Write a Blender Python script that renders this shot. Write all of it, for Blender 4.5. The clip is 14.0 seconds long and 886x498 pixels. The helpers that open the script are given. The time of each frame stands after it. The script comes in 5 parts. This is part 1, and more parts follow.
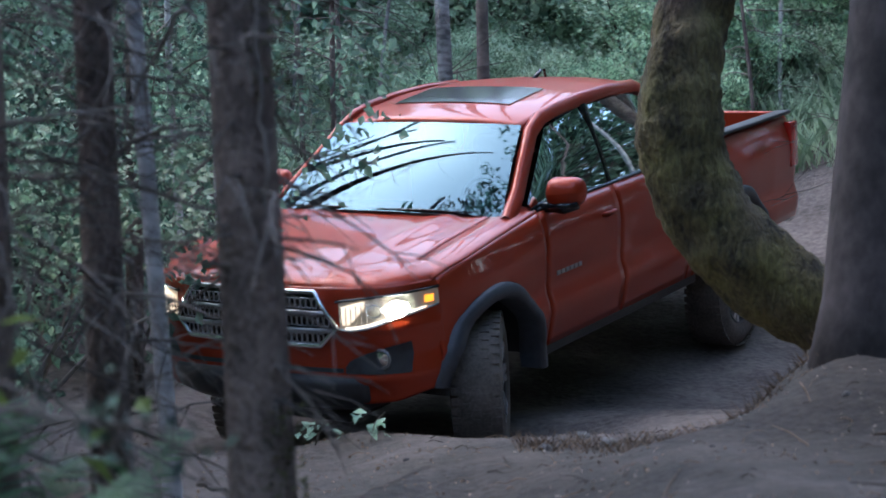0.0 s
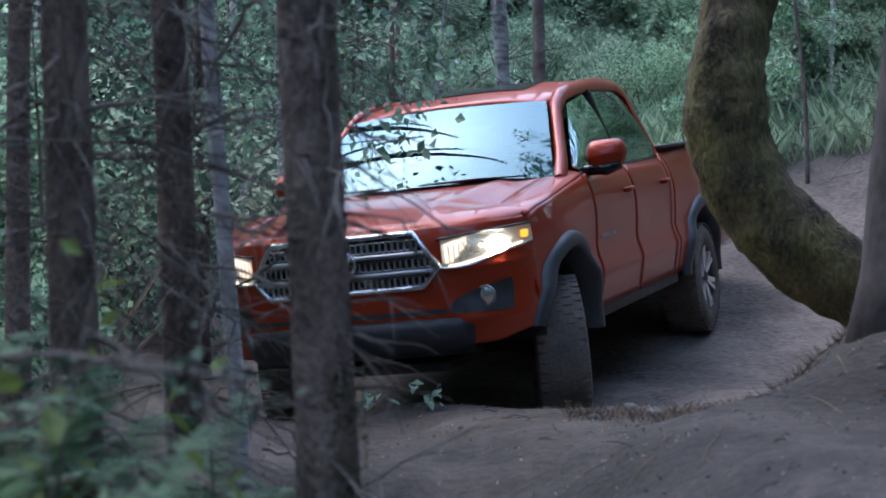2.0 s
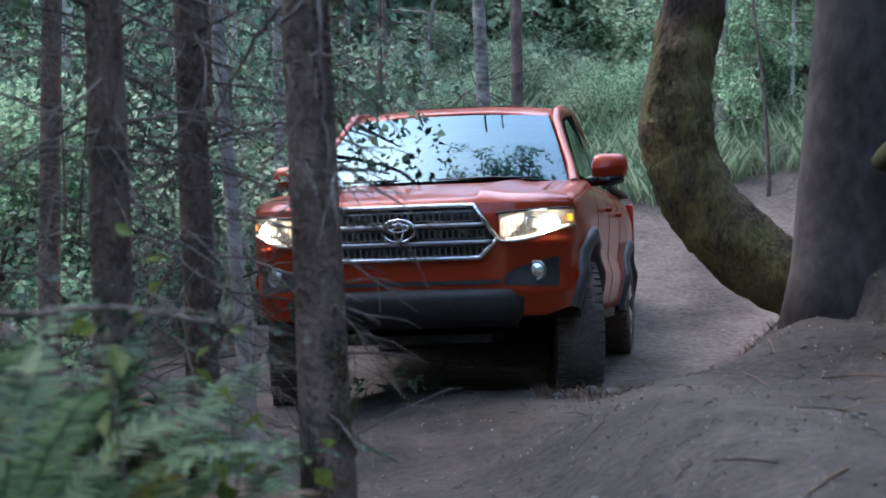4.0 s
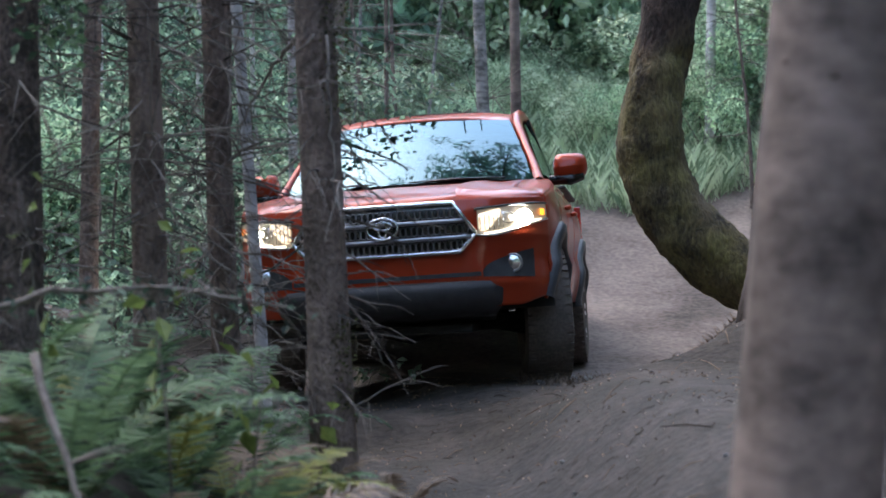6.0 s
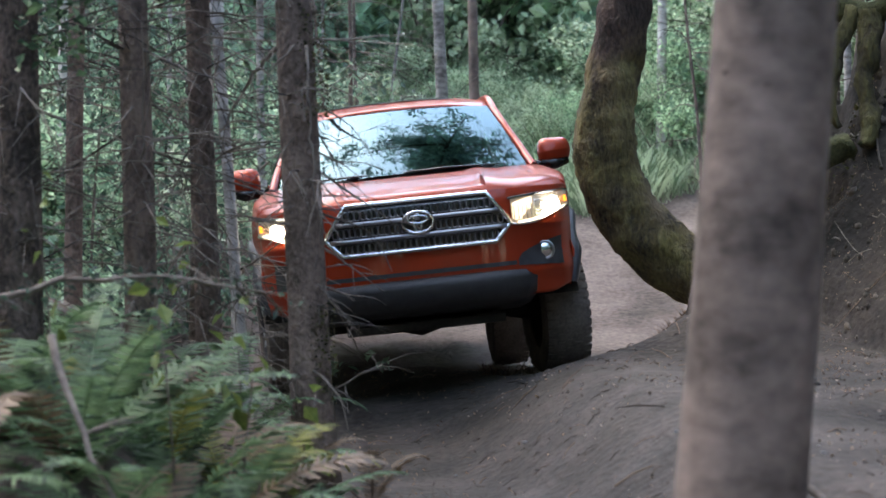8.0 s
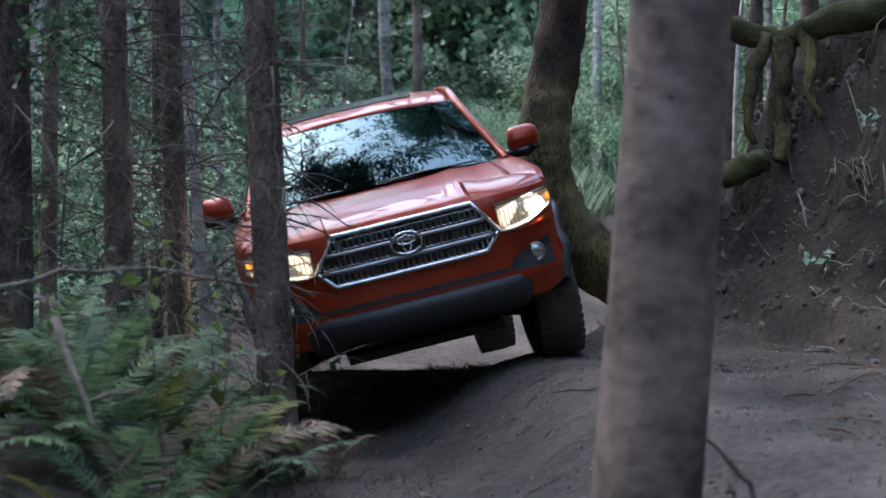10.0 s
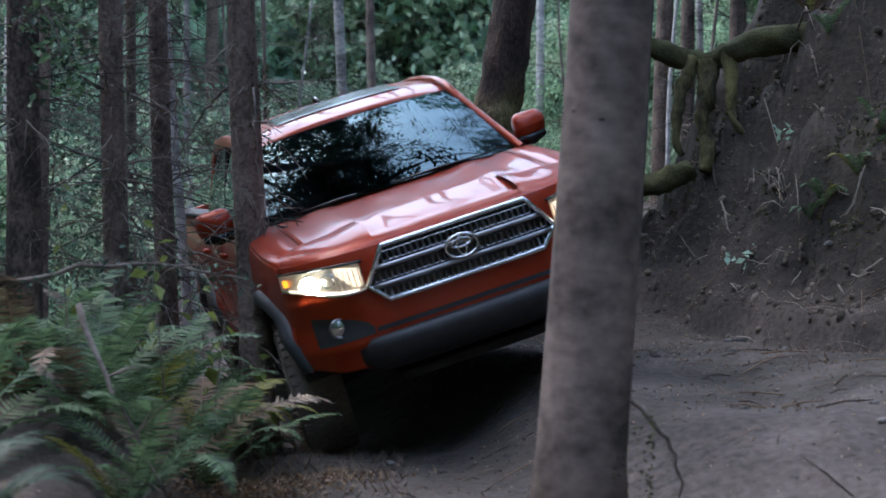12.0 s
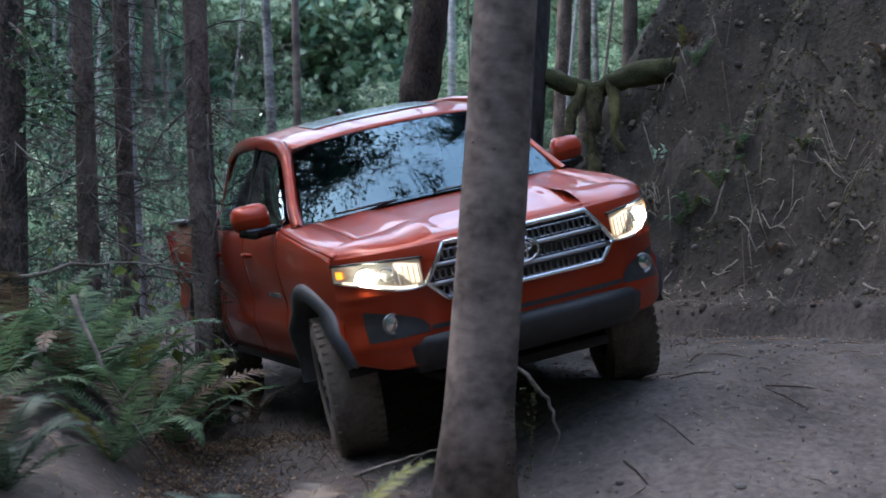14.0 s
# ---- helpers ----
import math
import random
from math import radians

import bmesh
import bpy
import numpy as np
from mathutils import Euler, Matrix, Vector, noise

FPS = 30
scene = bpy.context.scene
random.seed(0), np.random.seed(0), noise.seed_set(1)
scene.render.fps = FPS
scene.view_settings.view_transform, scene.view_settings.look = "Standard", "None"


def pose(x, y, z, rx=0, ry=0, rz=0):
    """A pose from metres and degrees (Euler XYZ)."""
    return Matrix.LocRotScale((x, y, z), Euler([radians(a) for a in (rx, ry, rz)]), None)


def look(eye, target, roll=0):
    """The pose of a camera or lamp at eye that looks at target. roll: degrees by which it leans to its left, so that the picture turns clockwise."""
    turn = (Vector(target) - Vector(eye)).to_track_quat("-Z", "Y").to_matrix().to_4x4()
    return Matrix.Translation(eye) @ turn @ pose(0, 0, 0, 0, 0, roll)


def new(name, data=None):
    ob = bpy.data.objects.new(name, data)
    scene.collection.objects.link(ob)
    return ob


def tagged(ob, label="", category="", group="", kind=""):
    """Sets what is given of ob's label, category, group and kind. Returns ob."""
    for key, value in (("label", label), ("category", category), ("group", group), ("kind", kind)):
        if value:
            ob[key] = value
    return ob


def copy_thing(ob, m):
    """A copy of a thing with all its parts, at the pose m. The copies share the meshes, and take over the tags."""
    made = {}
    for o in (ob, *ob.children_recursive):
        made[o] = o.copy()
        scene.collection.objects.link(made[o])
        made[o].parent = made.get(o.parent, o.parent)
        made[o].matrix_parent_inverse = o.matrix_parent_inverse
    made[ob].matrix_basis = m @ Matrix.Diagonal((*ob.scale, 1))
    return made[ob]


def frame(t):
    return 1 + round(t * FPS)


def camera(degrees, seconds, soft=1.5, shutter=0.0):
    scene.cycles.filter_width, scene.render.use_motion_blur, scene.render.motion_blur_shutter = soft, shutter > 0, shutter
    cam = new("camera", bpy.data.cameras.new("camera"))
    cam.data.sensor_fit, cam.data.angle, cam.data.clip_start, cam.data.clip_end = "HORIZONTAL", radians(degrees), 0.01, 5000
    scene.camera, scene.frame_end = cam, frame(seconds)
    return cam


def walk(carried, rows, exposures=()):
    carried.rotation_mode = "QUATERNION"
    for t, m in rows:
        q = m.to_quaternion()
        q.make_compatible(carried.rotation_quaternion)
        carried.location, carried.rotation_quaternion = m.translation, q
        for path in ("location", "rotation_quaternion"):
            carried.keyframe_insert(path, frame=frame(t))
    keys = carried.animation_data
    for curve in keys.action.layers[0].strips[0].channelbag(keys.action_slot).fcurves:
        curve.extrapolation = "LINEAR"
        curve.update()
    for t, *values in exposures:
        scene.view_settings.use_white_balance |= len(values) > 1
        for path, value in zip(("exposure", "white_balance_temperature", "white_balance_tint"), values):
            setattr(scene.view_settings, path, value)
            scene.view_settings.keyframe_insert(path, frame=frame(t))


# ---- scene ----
# Long lens, slowly drawn back along the trail; the foreground falls out of focus.
cam = camera(27.54, 14.0, soft=1.6, shutter=0.4)
cam.data.dof.use_dof = True
cam.data.dof.focus_distance = 12.0
cam.data.dof.aperture_fstop = 2.9
EXPOSURE = 2.42
CAMERA_ROWS = [
    (0, pose(0.003, -0.027, 0.160, 88.85, 0.13, 0.08)),
    (0.5, pose(0.010, -0.135, 0.181, 88.44, 0.01, 0.66)),
    (1, pose(0.015, -0.160, 0.167, 88.40, -0.06, 1.23)),
    (1.5, pose(0.016, -0.205, 0.158, 88.33, -0.08, 1.71)),
    (2, pose(0.025, -0.410, 0.141, 88.35, -0.04, 1.94)),
    (2.5, pose(0.038, -0.656, 0.123, 88.48, -0.04, 1.91)),
    (3, pose(0.052, -0.933, 0.098, 88.71, 0.03, 1.73)),
    (3.5, pose(0.070, -1.206, 0.076, 88.88, 0.07, 1.56)),
    (6, pose(0.239, -2.608, 0.005, 89.50, -0.16, 2.05)),
    (6.5, pose(0.209, -2.825, -0.015, 89.62, -0.12, 1.69)),
    (7, pose(0.198, -2.957, -0.021, 89.65, -0.18, 1.36)),
    (7.5, pose(0.193, -3.053, -0.031, 89.67, -0.11, 0.92)),
    (8, pose(0.178, -3.187, -0.041, 89.70, -0.01, 0.56)),
    (10.5, pose(0.105, -4.329, -0.178, 90.65, -0.02, -1.74)),
    (11, pose(0.070, -4.602, -0.196, 90.74, 0.04, -2.08)),
    (11.5, pose(0.031, -4.900, -0.209, 90.80, 0.06, -2.54)),
    (12, pose(-0.000, -5.224, -0.220, 90.81, 0.05, -3.13)),
    (12.5, pose(-0.041, -5.624, -0.235, 90.89, 0.08, -3.88)),
    (13, pose(-0.085, -6.055, -0.243, 90.93, 0.13, -4.49)),
    (13.5, pose(-0.121, -6.509, -0.246, 90.89, 0.18, -5.13)),
    (14, pose(-0.167, -7.082, -0.275, 91.02, 0.12, -5.84)),
]
walk(cam, CAMERA_ROWS, [(t, EXPOSURE + e, k, 13) for t, e, k in ((0, 0.10, 6000), (2.8, 0.10, 6000), (3.5, 0.28, 6250), (6.0, 0.5, 6800), (7.0, 0.74, 7300), (8.2, 0.74, 7300), (10.3, 0.1, 6500), (14.0, 0.1, 6450))])

# The pickup's way down the slope and round the bank: its place is on the ground under the front axle.
TRUCK_ROWS = [
    (0, pose(-0.468, 10.080, -1.112, 9.60, 2.20, -31.50)),
    (0.5, pose(-0.490, 9.900, -1.153, 7.60, -1.20, -28.30)),
    (1, pose(-0.462, 9.800, -1.152, 6.45, -4.10, -25.60)),
    (1.5, pose(-0.442, 9.540, -1.127, 5.50, -5.25, -21.80)),
    (2, pose(-0.401, 9.450, -1.069, 3.45, -5.65, -18.40)),
    (2.5, pose(-0.322, 9.239, -1.008, 0.95, -4.29, -13.58)),
    (3, pose(-0.256, 9.131, -0.982, -0.48, -3.57, -10.97)),
    (3.5, pose(-0.228, 8.921, -0.975, -1.82, -1.77, -9.08)),
    (6, pose(-0.310, 8.104, -0.935, -1.98, -4.09, -4.23)),
    (6.5, pose(-0.248, 8.029, -0.924, -1.60, -4.20, -2.79)),
    (7, pose(-0.192, 7.943, -0.909, -0.77, -4.75, -0.40)),
    (7.5, pose(-0.098, 7.714, -0.902, -0.82, -5.88, 2.00)),
    (8, pose(-0.017, 7.473, -0.885, -0.83, -6.12, 4.00)),
    (10.5, pose(0.391, 6.212, -0.905, 2.63, -15.65, 3.86)),
    (11, pose(0.480, 5.772, -0.897, 2.35, -16.96, 4.73)),
    (11.5, pose(0.589, 5.281, -0.912, 2.47, -18.38, 6.70)),
    (12, pose(0.700, 4.781, -0.916, 2.65, -18.13, 9.41)),
    (12.5, pose(0.878, 4.380, -0.918, 1.10, -18.20, 8.95)),
    (13, pose(0.981, 3.863, -0.977, 0.45, -14.60, 10.50)),
    (13.5, pose(1.071, 3.379, -0.979, 0.20, -13.90, 10.85)),
    (14, pose(1.153, 2.794, -1.010, 1.20, -12.74, 11.44)),
]

# ---- light ----
world = bpy.data.worlds.new("forest_sky")
scene.world = world
world.use_nodes = True
wn = world.node_tree.nodes
sky = wn.new("ShaderNodeTexSky")
sky.sky_type = "NISHITA"
sky.sun_disc = False
sky.sun_elevation = radians(60)
sky.sun_rotation = radians(-56)
sky.dust_density = 1.4
sky.air_density = 1.2
world.node_tree.links.new(sky.outputs[0], wn["Background"].inputs[0])
wn["Background"].inputs[1].default_value = 0.15
sun_data = bpy.data.lights.new("sun", "SUN")
sun_data.energy, sun_data.angle, sun_data.color = 0.36, radians(100), (0.98, 0.98, 0.96)
sun = new("sun", sun_data)
sun.matrix_world = look((-15, 10, 34), (0, 0, 0))


# ---- materials ----
def material(name, dark, light, rough=0.8, scale=8.0, fine=60.0, bump=0.3, metal=0.0, coat=0.0, stretch=(1, 1, 1), spec=0.5, detail=6.0, per_island=0.0, per_object=0.0, relief=0.02):
    """A surface of two colours mixed by coarse and fine noise, with relief; stretch makes it run along an axis."""
    m = bpy.data.materials.new(name)
    m.use_nodes = True
    n, l = m.node_tree.nodes, m.node_tree.links
    b = n["Principled BSDF"]
    tc = n.new("ShaderNodeTexCoord")
    mp = n.new("ShaderNodeMapping")
    mp.inputs["Scale"].default_value = stretch
    l.new(tc.outputs["Object"], mp.inputs[0])
    coarse = n.new("ShaderNodeTexNoise")
    coarse.inputs["Scale"].default_value, coarse.inputs["Detail"].default_value = scale, detail
    small = n.new("ShaderNodeTexNoise")
    small.inputs["Scale"].default_value, small.inputs["Detail"].default_value = fine, 4.0
    l.new(mp.outputs[0], coarse.inputs[0])
    l.new(mp.outputs[0], small.inputs[0])
    add = n.new("ShaderNodeMath")
    add.operation = "MULTIPLY_ADD"
    add.inputs[1].default_value = 0.45
    l.new(small.outputs[0], add.inputs[0])
    half = n.new("ShaderNodeMath")
    half.operation = "MULTIPLY"
    half.inputs[1].default_value = 0.6
    l.new(coarse.outputs[0], half.inputs[0])
    l.new(half.outputs[0], add.inputs[2])
    value = add.outputs[0]
    if per_island or per_object:
        src = n.new("ShaderNodeNewGeometry").outputs["Random Per Island"] if per_island else n.new("ShaderNodeObjectInfo").outputs["Random"]
        shift = n.new("ShaderNodeMath")
        shift.operation = "MULTIPLY_ADD"
        shift.inputs[1].default_value = per_island or per_object
        l.new(src, shift.inputs[0])
        l.new(value, shift.inputs[2])
        sub = n.new("ShaderNodeMath")
        sub.operation = "SUBTRACT"
        sub.inputs[1].default_value = 0.5 * (per_island or per_object)
        l.new(shift.outputs[0], sub.inputs[0])
        value = sub.outputs[0]
    ramp = n.new("ShaderNodeValToRGB")
    ramp.color_ramp.elements[0].position, ramp.color_ramp.elements[0].color = 0.36, (*dark, 1)
    ramp.color_ramp.elements[1].position, ramp.color_ramp.elements[1].color = 0.68, (*light, 1)
    l.new(value, ramp.inputs[0])
    l.new(ramp.outputs[0], b.inputs["Base Color"])
    b.inputs["Roughness"].default_value, b.inputs["Metallic"].default_value = rough, metal
    b.inputs["Coat Weight"].default_value, b.inputs["Coat Roughness"].default_value = coat, 0.04
    b.inputs["Specular IOR Level"].default_value = spec
    if bump:
        bp = n.new("ShaderNodeBump")
        bp.inputs["Strength"].default_value, bp.inputs["Distance"].default_value = bump, relief
        l.new(add.outputs[0], bp.inputs["Height"])
        l.new(bp.outputs[0], b.inputs["Normal"])
    return m


def leafy(name, dark, light, through_light=0.35, rough=0.55):
    """Leaf tissue: light comes through it, each leaf has a tone of its own."""
    m = material(name, dark, light, rough=rough, scale=3.0, fine=40.0, bump=0.0, per_island=0.7)
    n, l = m.node_tree.nodes, m.node_tree.links
    tr = n.new("ShaderNodeBsdfTranslucent")
    mix = n.new("ShaderNodeMixShader")
    mix.inputs[0].default_value = through_light
    ramp = n["Color Ramp"]
    l.new(ramp.outputs[0], tr.inputs[0])
    l.new(n["Principled BSDF"].outputs[0], mix.inputs[1])
    l.new(tr.outputs[0], mix.inputs[2])
    l.new(mix.outputs[0], n["Material Output"].inputs[0])
    return m


def plain(name, colour, rough=0.5, metal=0.0, coat=0.0, glow=0.0, spec=0.5):
    m = bpy.data.materials.new(name)
    m.use_nodes = True
    b = m.node_tree.nodes["Principled BSDF"]
    b.inputs["Base Color"].default_value = (*colour, 1)
    b.inputs["Roughness"].default_value, b.inputs["Metallic"].default_value = rough, metal
    b.inputs["Coat Weight"].default_value, b.inputs["Coat Roughness"].default_value = coat, 0.04
    b.inputs["Specular IOR Level"].default_value = spec
    if glow:
        b.inputs["Emission Color"].default_value = (*colour, 1)
        b.inputs["Emission Strength"].default_value = glow
    return m


bark = material("conifer_bark", (0.028, 0.021, 0.017), (0.215, 0.158, 0.130), rough=0.95, scale=5.0, fine=34.0, bump=1.0, stretch=(1.5, 1.5, 1.1), per_object=0.2, relief=0.04)
# Bark darkened for the stand-in trunk: shade is painted into its colour.
shaded_bark = material("bark_with_painted_shade", (0.014, 0.011, 0.010), (0.085, 0.069, 0.066), rough=0.9, scale=3.0, fine=16.0, bump=0.5, stretch=(1, 1, 0.7))
alder_bark = material("grey_alder_bark", (0.045, 0.036, 0.032), (0.23, 0.182, 0.160), rough=0.9, scale=2.6, fine=13.0, bump=0.6, stretch=(1, 1, 1.5))
pale_bark = material("pale_birch_bark", (0.09, 0.088, 0.086), (0.54, 0.53, 0.52), rough=0.85, scale=3.0, fine=14.0, bump=0.3, stretch=(1, 1, 2.0), per_object=0.3)
mossy_bark = material("mossy_bark", (0.017, 0.013, 0.008), (0.125, 0.112, 0.040), rough=1.0, scale=4.5, fine=34.0, bump=1.0, stretch=(1.3, 1.3, 0.6), relief=0.06)
moss = material("moss", (0.016, 0.018, 0.007), (0.082, 0.082, 0.028), rough=1.0, scale=7, fine=70, bump=1.0)
pale_twig = material("pale_root_fibre", (0.10, 0.083, 0.066), (0.34, 0.295, 0.24), rough=0.9, scale=5, fine=40, bump=0.0, per_object=0.5)
twig_mat = material("dead_twig", (0.045, 0.038, 0.033), (0.21, 0.18, 0.155), rough=0.9, scale=5, fine=40, bump=0.0, per_island=0.5)
# Far leaf colours are lifted: haze and the clearing's light are painted in.
leaf_far = leafy("hazed_understory_leaf", (0.17, 0.29, 0.22), (0.54, 0.78, 0.60), 0.5)
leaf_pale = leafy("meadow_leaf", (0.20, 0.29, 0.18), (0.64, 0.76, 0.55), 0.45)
leaf_mid = leafy("hazed_broad_leaf", (0.16, 0.28, 0.19), (0.55, 0.76, 0.50), 0.5)
# Darker leaf copy: the wood's shade is put into its colour.
leaf_dark = leafy("shade_toned_leaf", (0.045, 0.09, 0.065), (0.22, 0.36, 0.24), 0.45)
needle = leafy("conifer_needle", (0.014, 0.034, 0.026), (0.075, 0.135, 0.088), 0.3)
fern_mat = leafy("fern_frond", (0.022, 0.050, 0.028), (0.13, 0.22, 0.108), 0.4)
# Darker copy of fern_frond: shade is painted into the low ferns' green.
frond_shade_copy = leafy("fern_frond_painted_shade", (0.012, 0.026, 0.018), (0.060, 0.105, 0.062), 0.35)
fern_gold = leafy("yellowing_fern", (0.06, 0.075, 0.016), (0.21, 0.21, 0.045), 0.35)
fern_brown = leafy("dead_fern", (0.05, 0.034, 0.022), (0.20, 0.135, 0.085), 0.2)
litter_mat = material("needle_litter", (0.03, 0.02, 0.014), (0.20, 0.14, 0.095), rough=1.0, scale=4, fine=30, bump=0, per_island=0.8)
stone_mat = material("trail_stone", (0.06, 0.055, 0.052), (0.25, 0.24, 0.23), rough=0.9, scale=12, fine=60, bump=0.6, per_object=0.4)


# ---- mesh helpers ----
def mesh_of(name, verts, faces, mat, smooth=True):
    me = bpy.data.meshes.new(name)
    me.from_pydata([tuple(v) for v in verts], [], faces)
    for m in (mat if isinstance(mat, (list, tuple)) else [mat]):
        me.materials.append(m)
    if smooth:
        me.polygons.foreach_set("use_smooth", [True] * len(me.polygons))
    me.update()
    return me


def part(name, me, parent=None, label="", m=None):
    ob = new(name, me)
    if parent is not None:
        ob.parent = parent
    if m is not None:
        ob.matrix_basis = m
    return tagged(ob, label)


def tube(points, radii, sides=8, seed=0, rough=0.0, cap=True):
    """Vertices and faces of a tapering, slightly uneven tube through points."""
    rng = random.Random(seed)
    pts = [Vector(p) for p in points]
    verts, faces = [], []
    up = Vector((0.13, 0.97, 0.2))
    for i, p in enumerate(pts):
        d = (pts[min(i + 1, len(pts) - 1)] - pts[max(i - 1, 0)]).normalized()
        a = d.cross(up)
        if a.length < 0.1:
            a = d.cross(Vector((1, 0, 0)))
        a.normalize()
        b = d.cross(a)
        for k in range(sides):
            ang = 2 * math.pi * k / sides
            r = radii[i] * (1 + rough * rng.uniform(-1, 1))
            verts.append(p + (a * math.cos(ang) + b * math.sin(ang)) * r)
    for i in range(len(pts) - 1):
        for k in range(sides):
            k2 = (k + 1) % sides
            faces.append((i * sides + k, i * sides + k2, (i + 1) * sides + k2, (i + 1) * sides + k))
    if cap:
        faces.append(tuple(range(sides))[::-1])
        faces.append(tuple((len(pts) - 1) * sides + k for k in range(sides)))
    return verts, faces


def join(pieces):
    verts, faces = [], []
    for v, f in pieces:
        o = len(verts)
        verts += list(v)
        faces += [tuple(i + o for i in q) for q in f]
    return verts, faces


def leaf_cloud(rng, n, place, size, droop=0.3):
    """n small leaves, each a folded pair of triangles, at the points that place(rng) gives."""
    verts, faces = [], []
    for _ in range(n):
        c = Vector(place(rng))
        s = size * rng.uniform(0.55, 1.4)
        e = Euler((rng.uniform(-1.1, 1.1), rng.uniform(-1.1, 1.1), rng.uniform(0, 6.3)))
        m = e.to_matrix()
        o = len(verts)
        for q in ((0, -0.5, 0), (0.32, 0, 0.1), (0, 0.5, -droop * 0.3), (-0.32, 0, 0.1)):
            verts.append(c + m @ (Vector(q) * s))
        faces += [(o, o + 1, o + 2), (o, o + 2, o + 3)]
    return verts, faces


# ---- the ground: trail, bank and forest floor ----
def smooth(a, b, v):
    k = min(max((v - a) / (b - a), 0.0), 1.0)
    return k * k * (3 - 2 * k)


CONTACTS = [m @ Vector((sx * 0.80, y, -0.01)) for t, m in TRUCK_ROWS for sx in (-1, 1) for y in (0,)]
CONTACT_ARRAY = np.array([tuple(c) for c in CONTACTS])


def base_height(x, y):
    z = -1.0
    u = x + 0.5 * (y - 6) - 2.45
    fade = 1 - smooth(7.5, 8.4, y)
    z += 0.12 + 0.50 * smooth(-0.1, 1.7, x) * smooth(8.5, 7.5, y) * smooth(2.0, 5.0, y)
    across = min(max(x - float(np.interp(y, (2.6, 6.1), (0.39, -0.38))), -0.35), 1.65)
    k = smooth(7.4, 6.0, y) * smooth(0.2, 2.4, y)
    z += (-1.15 + 0.30 * across - z) * k
    foot = u + 0.14 * noise.noise(Vector((x * 1.1, y * 2.3, 40)))
    z += (0.20 * smooth(0.0, 0.09, foot) + 2.3 * smooth(0.02, 1.65, u)) * fade
    z += 0.42 * smooth(-0.38, -1.2, x) * smooth(7.5, 5.0, y) * smooth(-1.5, 1.5, y)
    z += 0.9 * smooth(2.4, 5.5, x) * smooth(8, 11, y)
    z -= 0.14 * smooth(9.0, 11.0, y) * smooth(14.5, 12.5, y)
    z += 0.30 * smooth(11.0, 13.0, y)
    z += 2.1 * smooth(12.2, 19.5, y)
    z += 0.5 * smooth(16, 24, y)
    z -= 0.55 * smooth(3.4, 0.7, y)
    return z


def ground_height(x, y):
    w = np.exp(-((CONTACT_ARRAY[:, 0] - x) ** 2 + (CONTACT_ARRAY[:, 1] - y) ** 2) / (2 * 0.30 ** 2))
    total = float(w.sum())
    b = base_height(x, y)
    if total > 1e-4:
        k = 1 - math.exp(-2.5 * total)
        b = b * (1 - k) + k * float((w * CONTACT_ARRAY[:, 2]).sum()) / total
    n = noise.noise(Vector((x * 0.9, y * 0.9, 0))) * 0.05 + noise.noise(Vector((x * 4, y * 4, 3))) * 0.018
    n += noise.noise(Vector((x * 14, y * 14, 5))) * 0.008
    steep = smooth(0.05, 0.7, x + 0.5 * (y - 6) - 2.45) * (1 - smooth(7.5, 8.4, y))
    n += steep * (noise.noise(Vector((x * 1.6, y * 1.6, b * 1.6))) * 0.40 + noise.noise(Vector((x * 4.5, y * 4.5, b * 4.5))) * 0.28 + noise.noise(Vector((x * 11, y * 11, b * 11))) * 0.10)
    return b + n * (0.55 + 0.45 * math.exp(-4 * total))


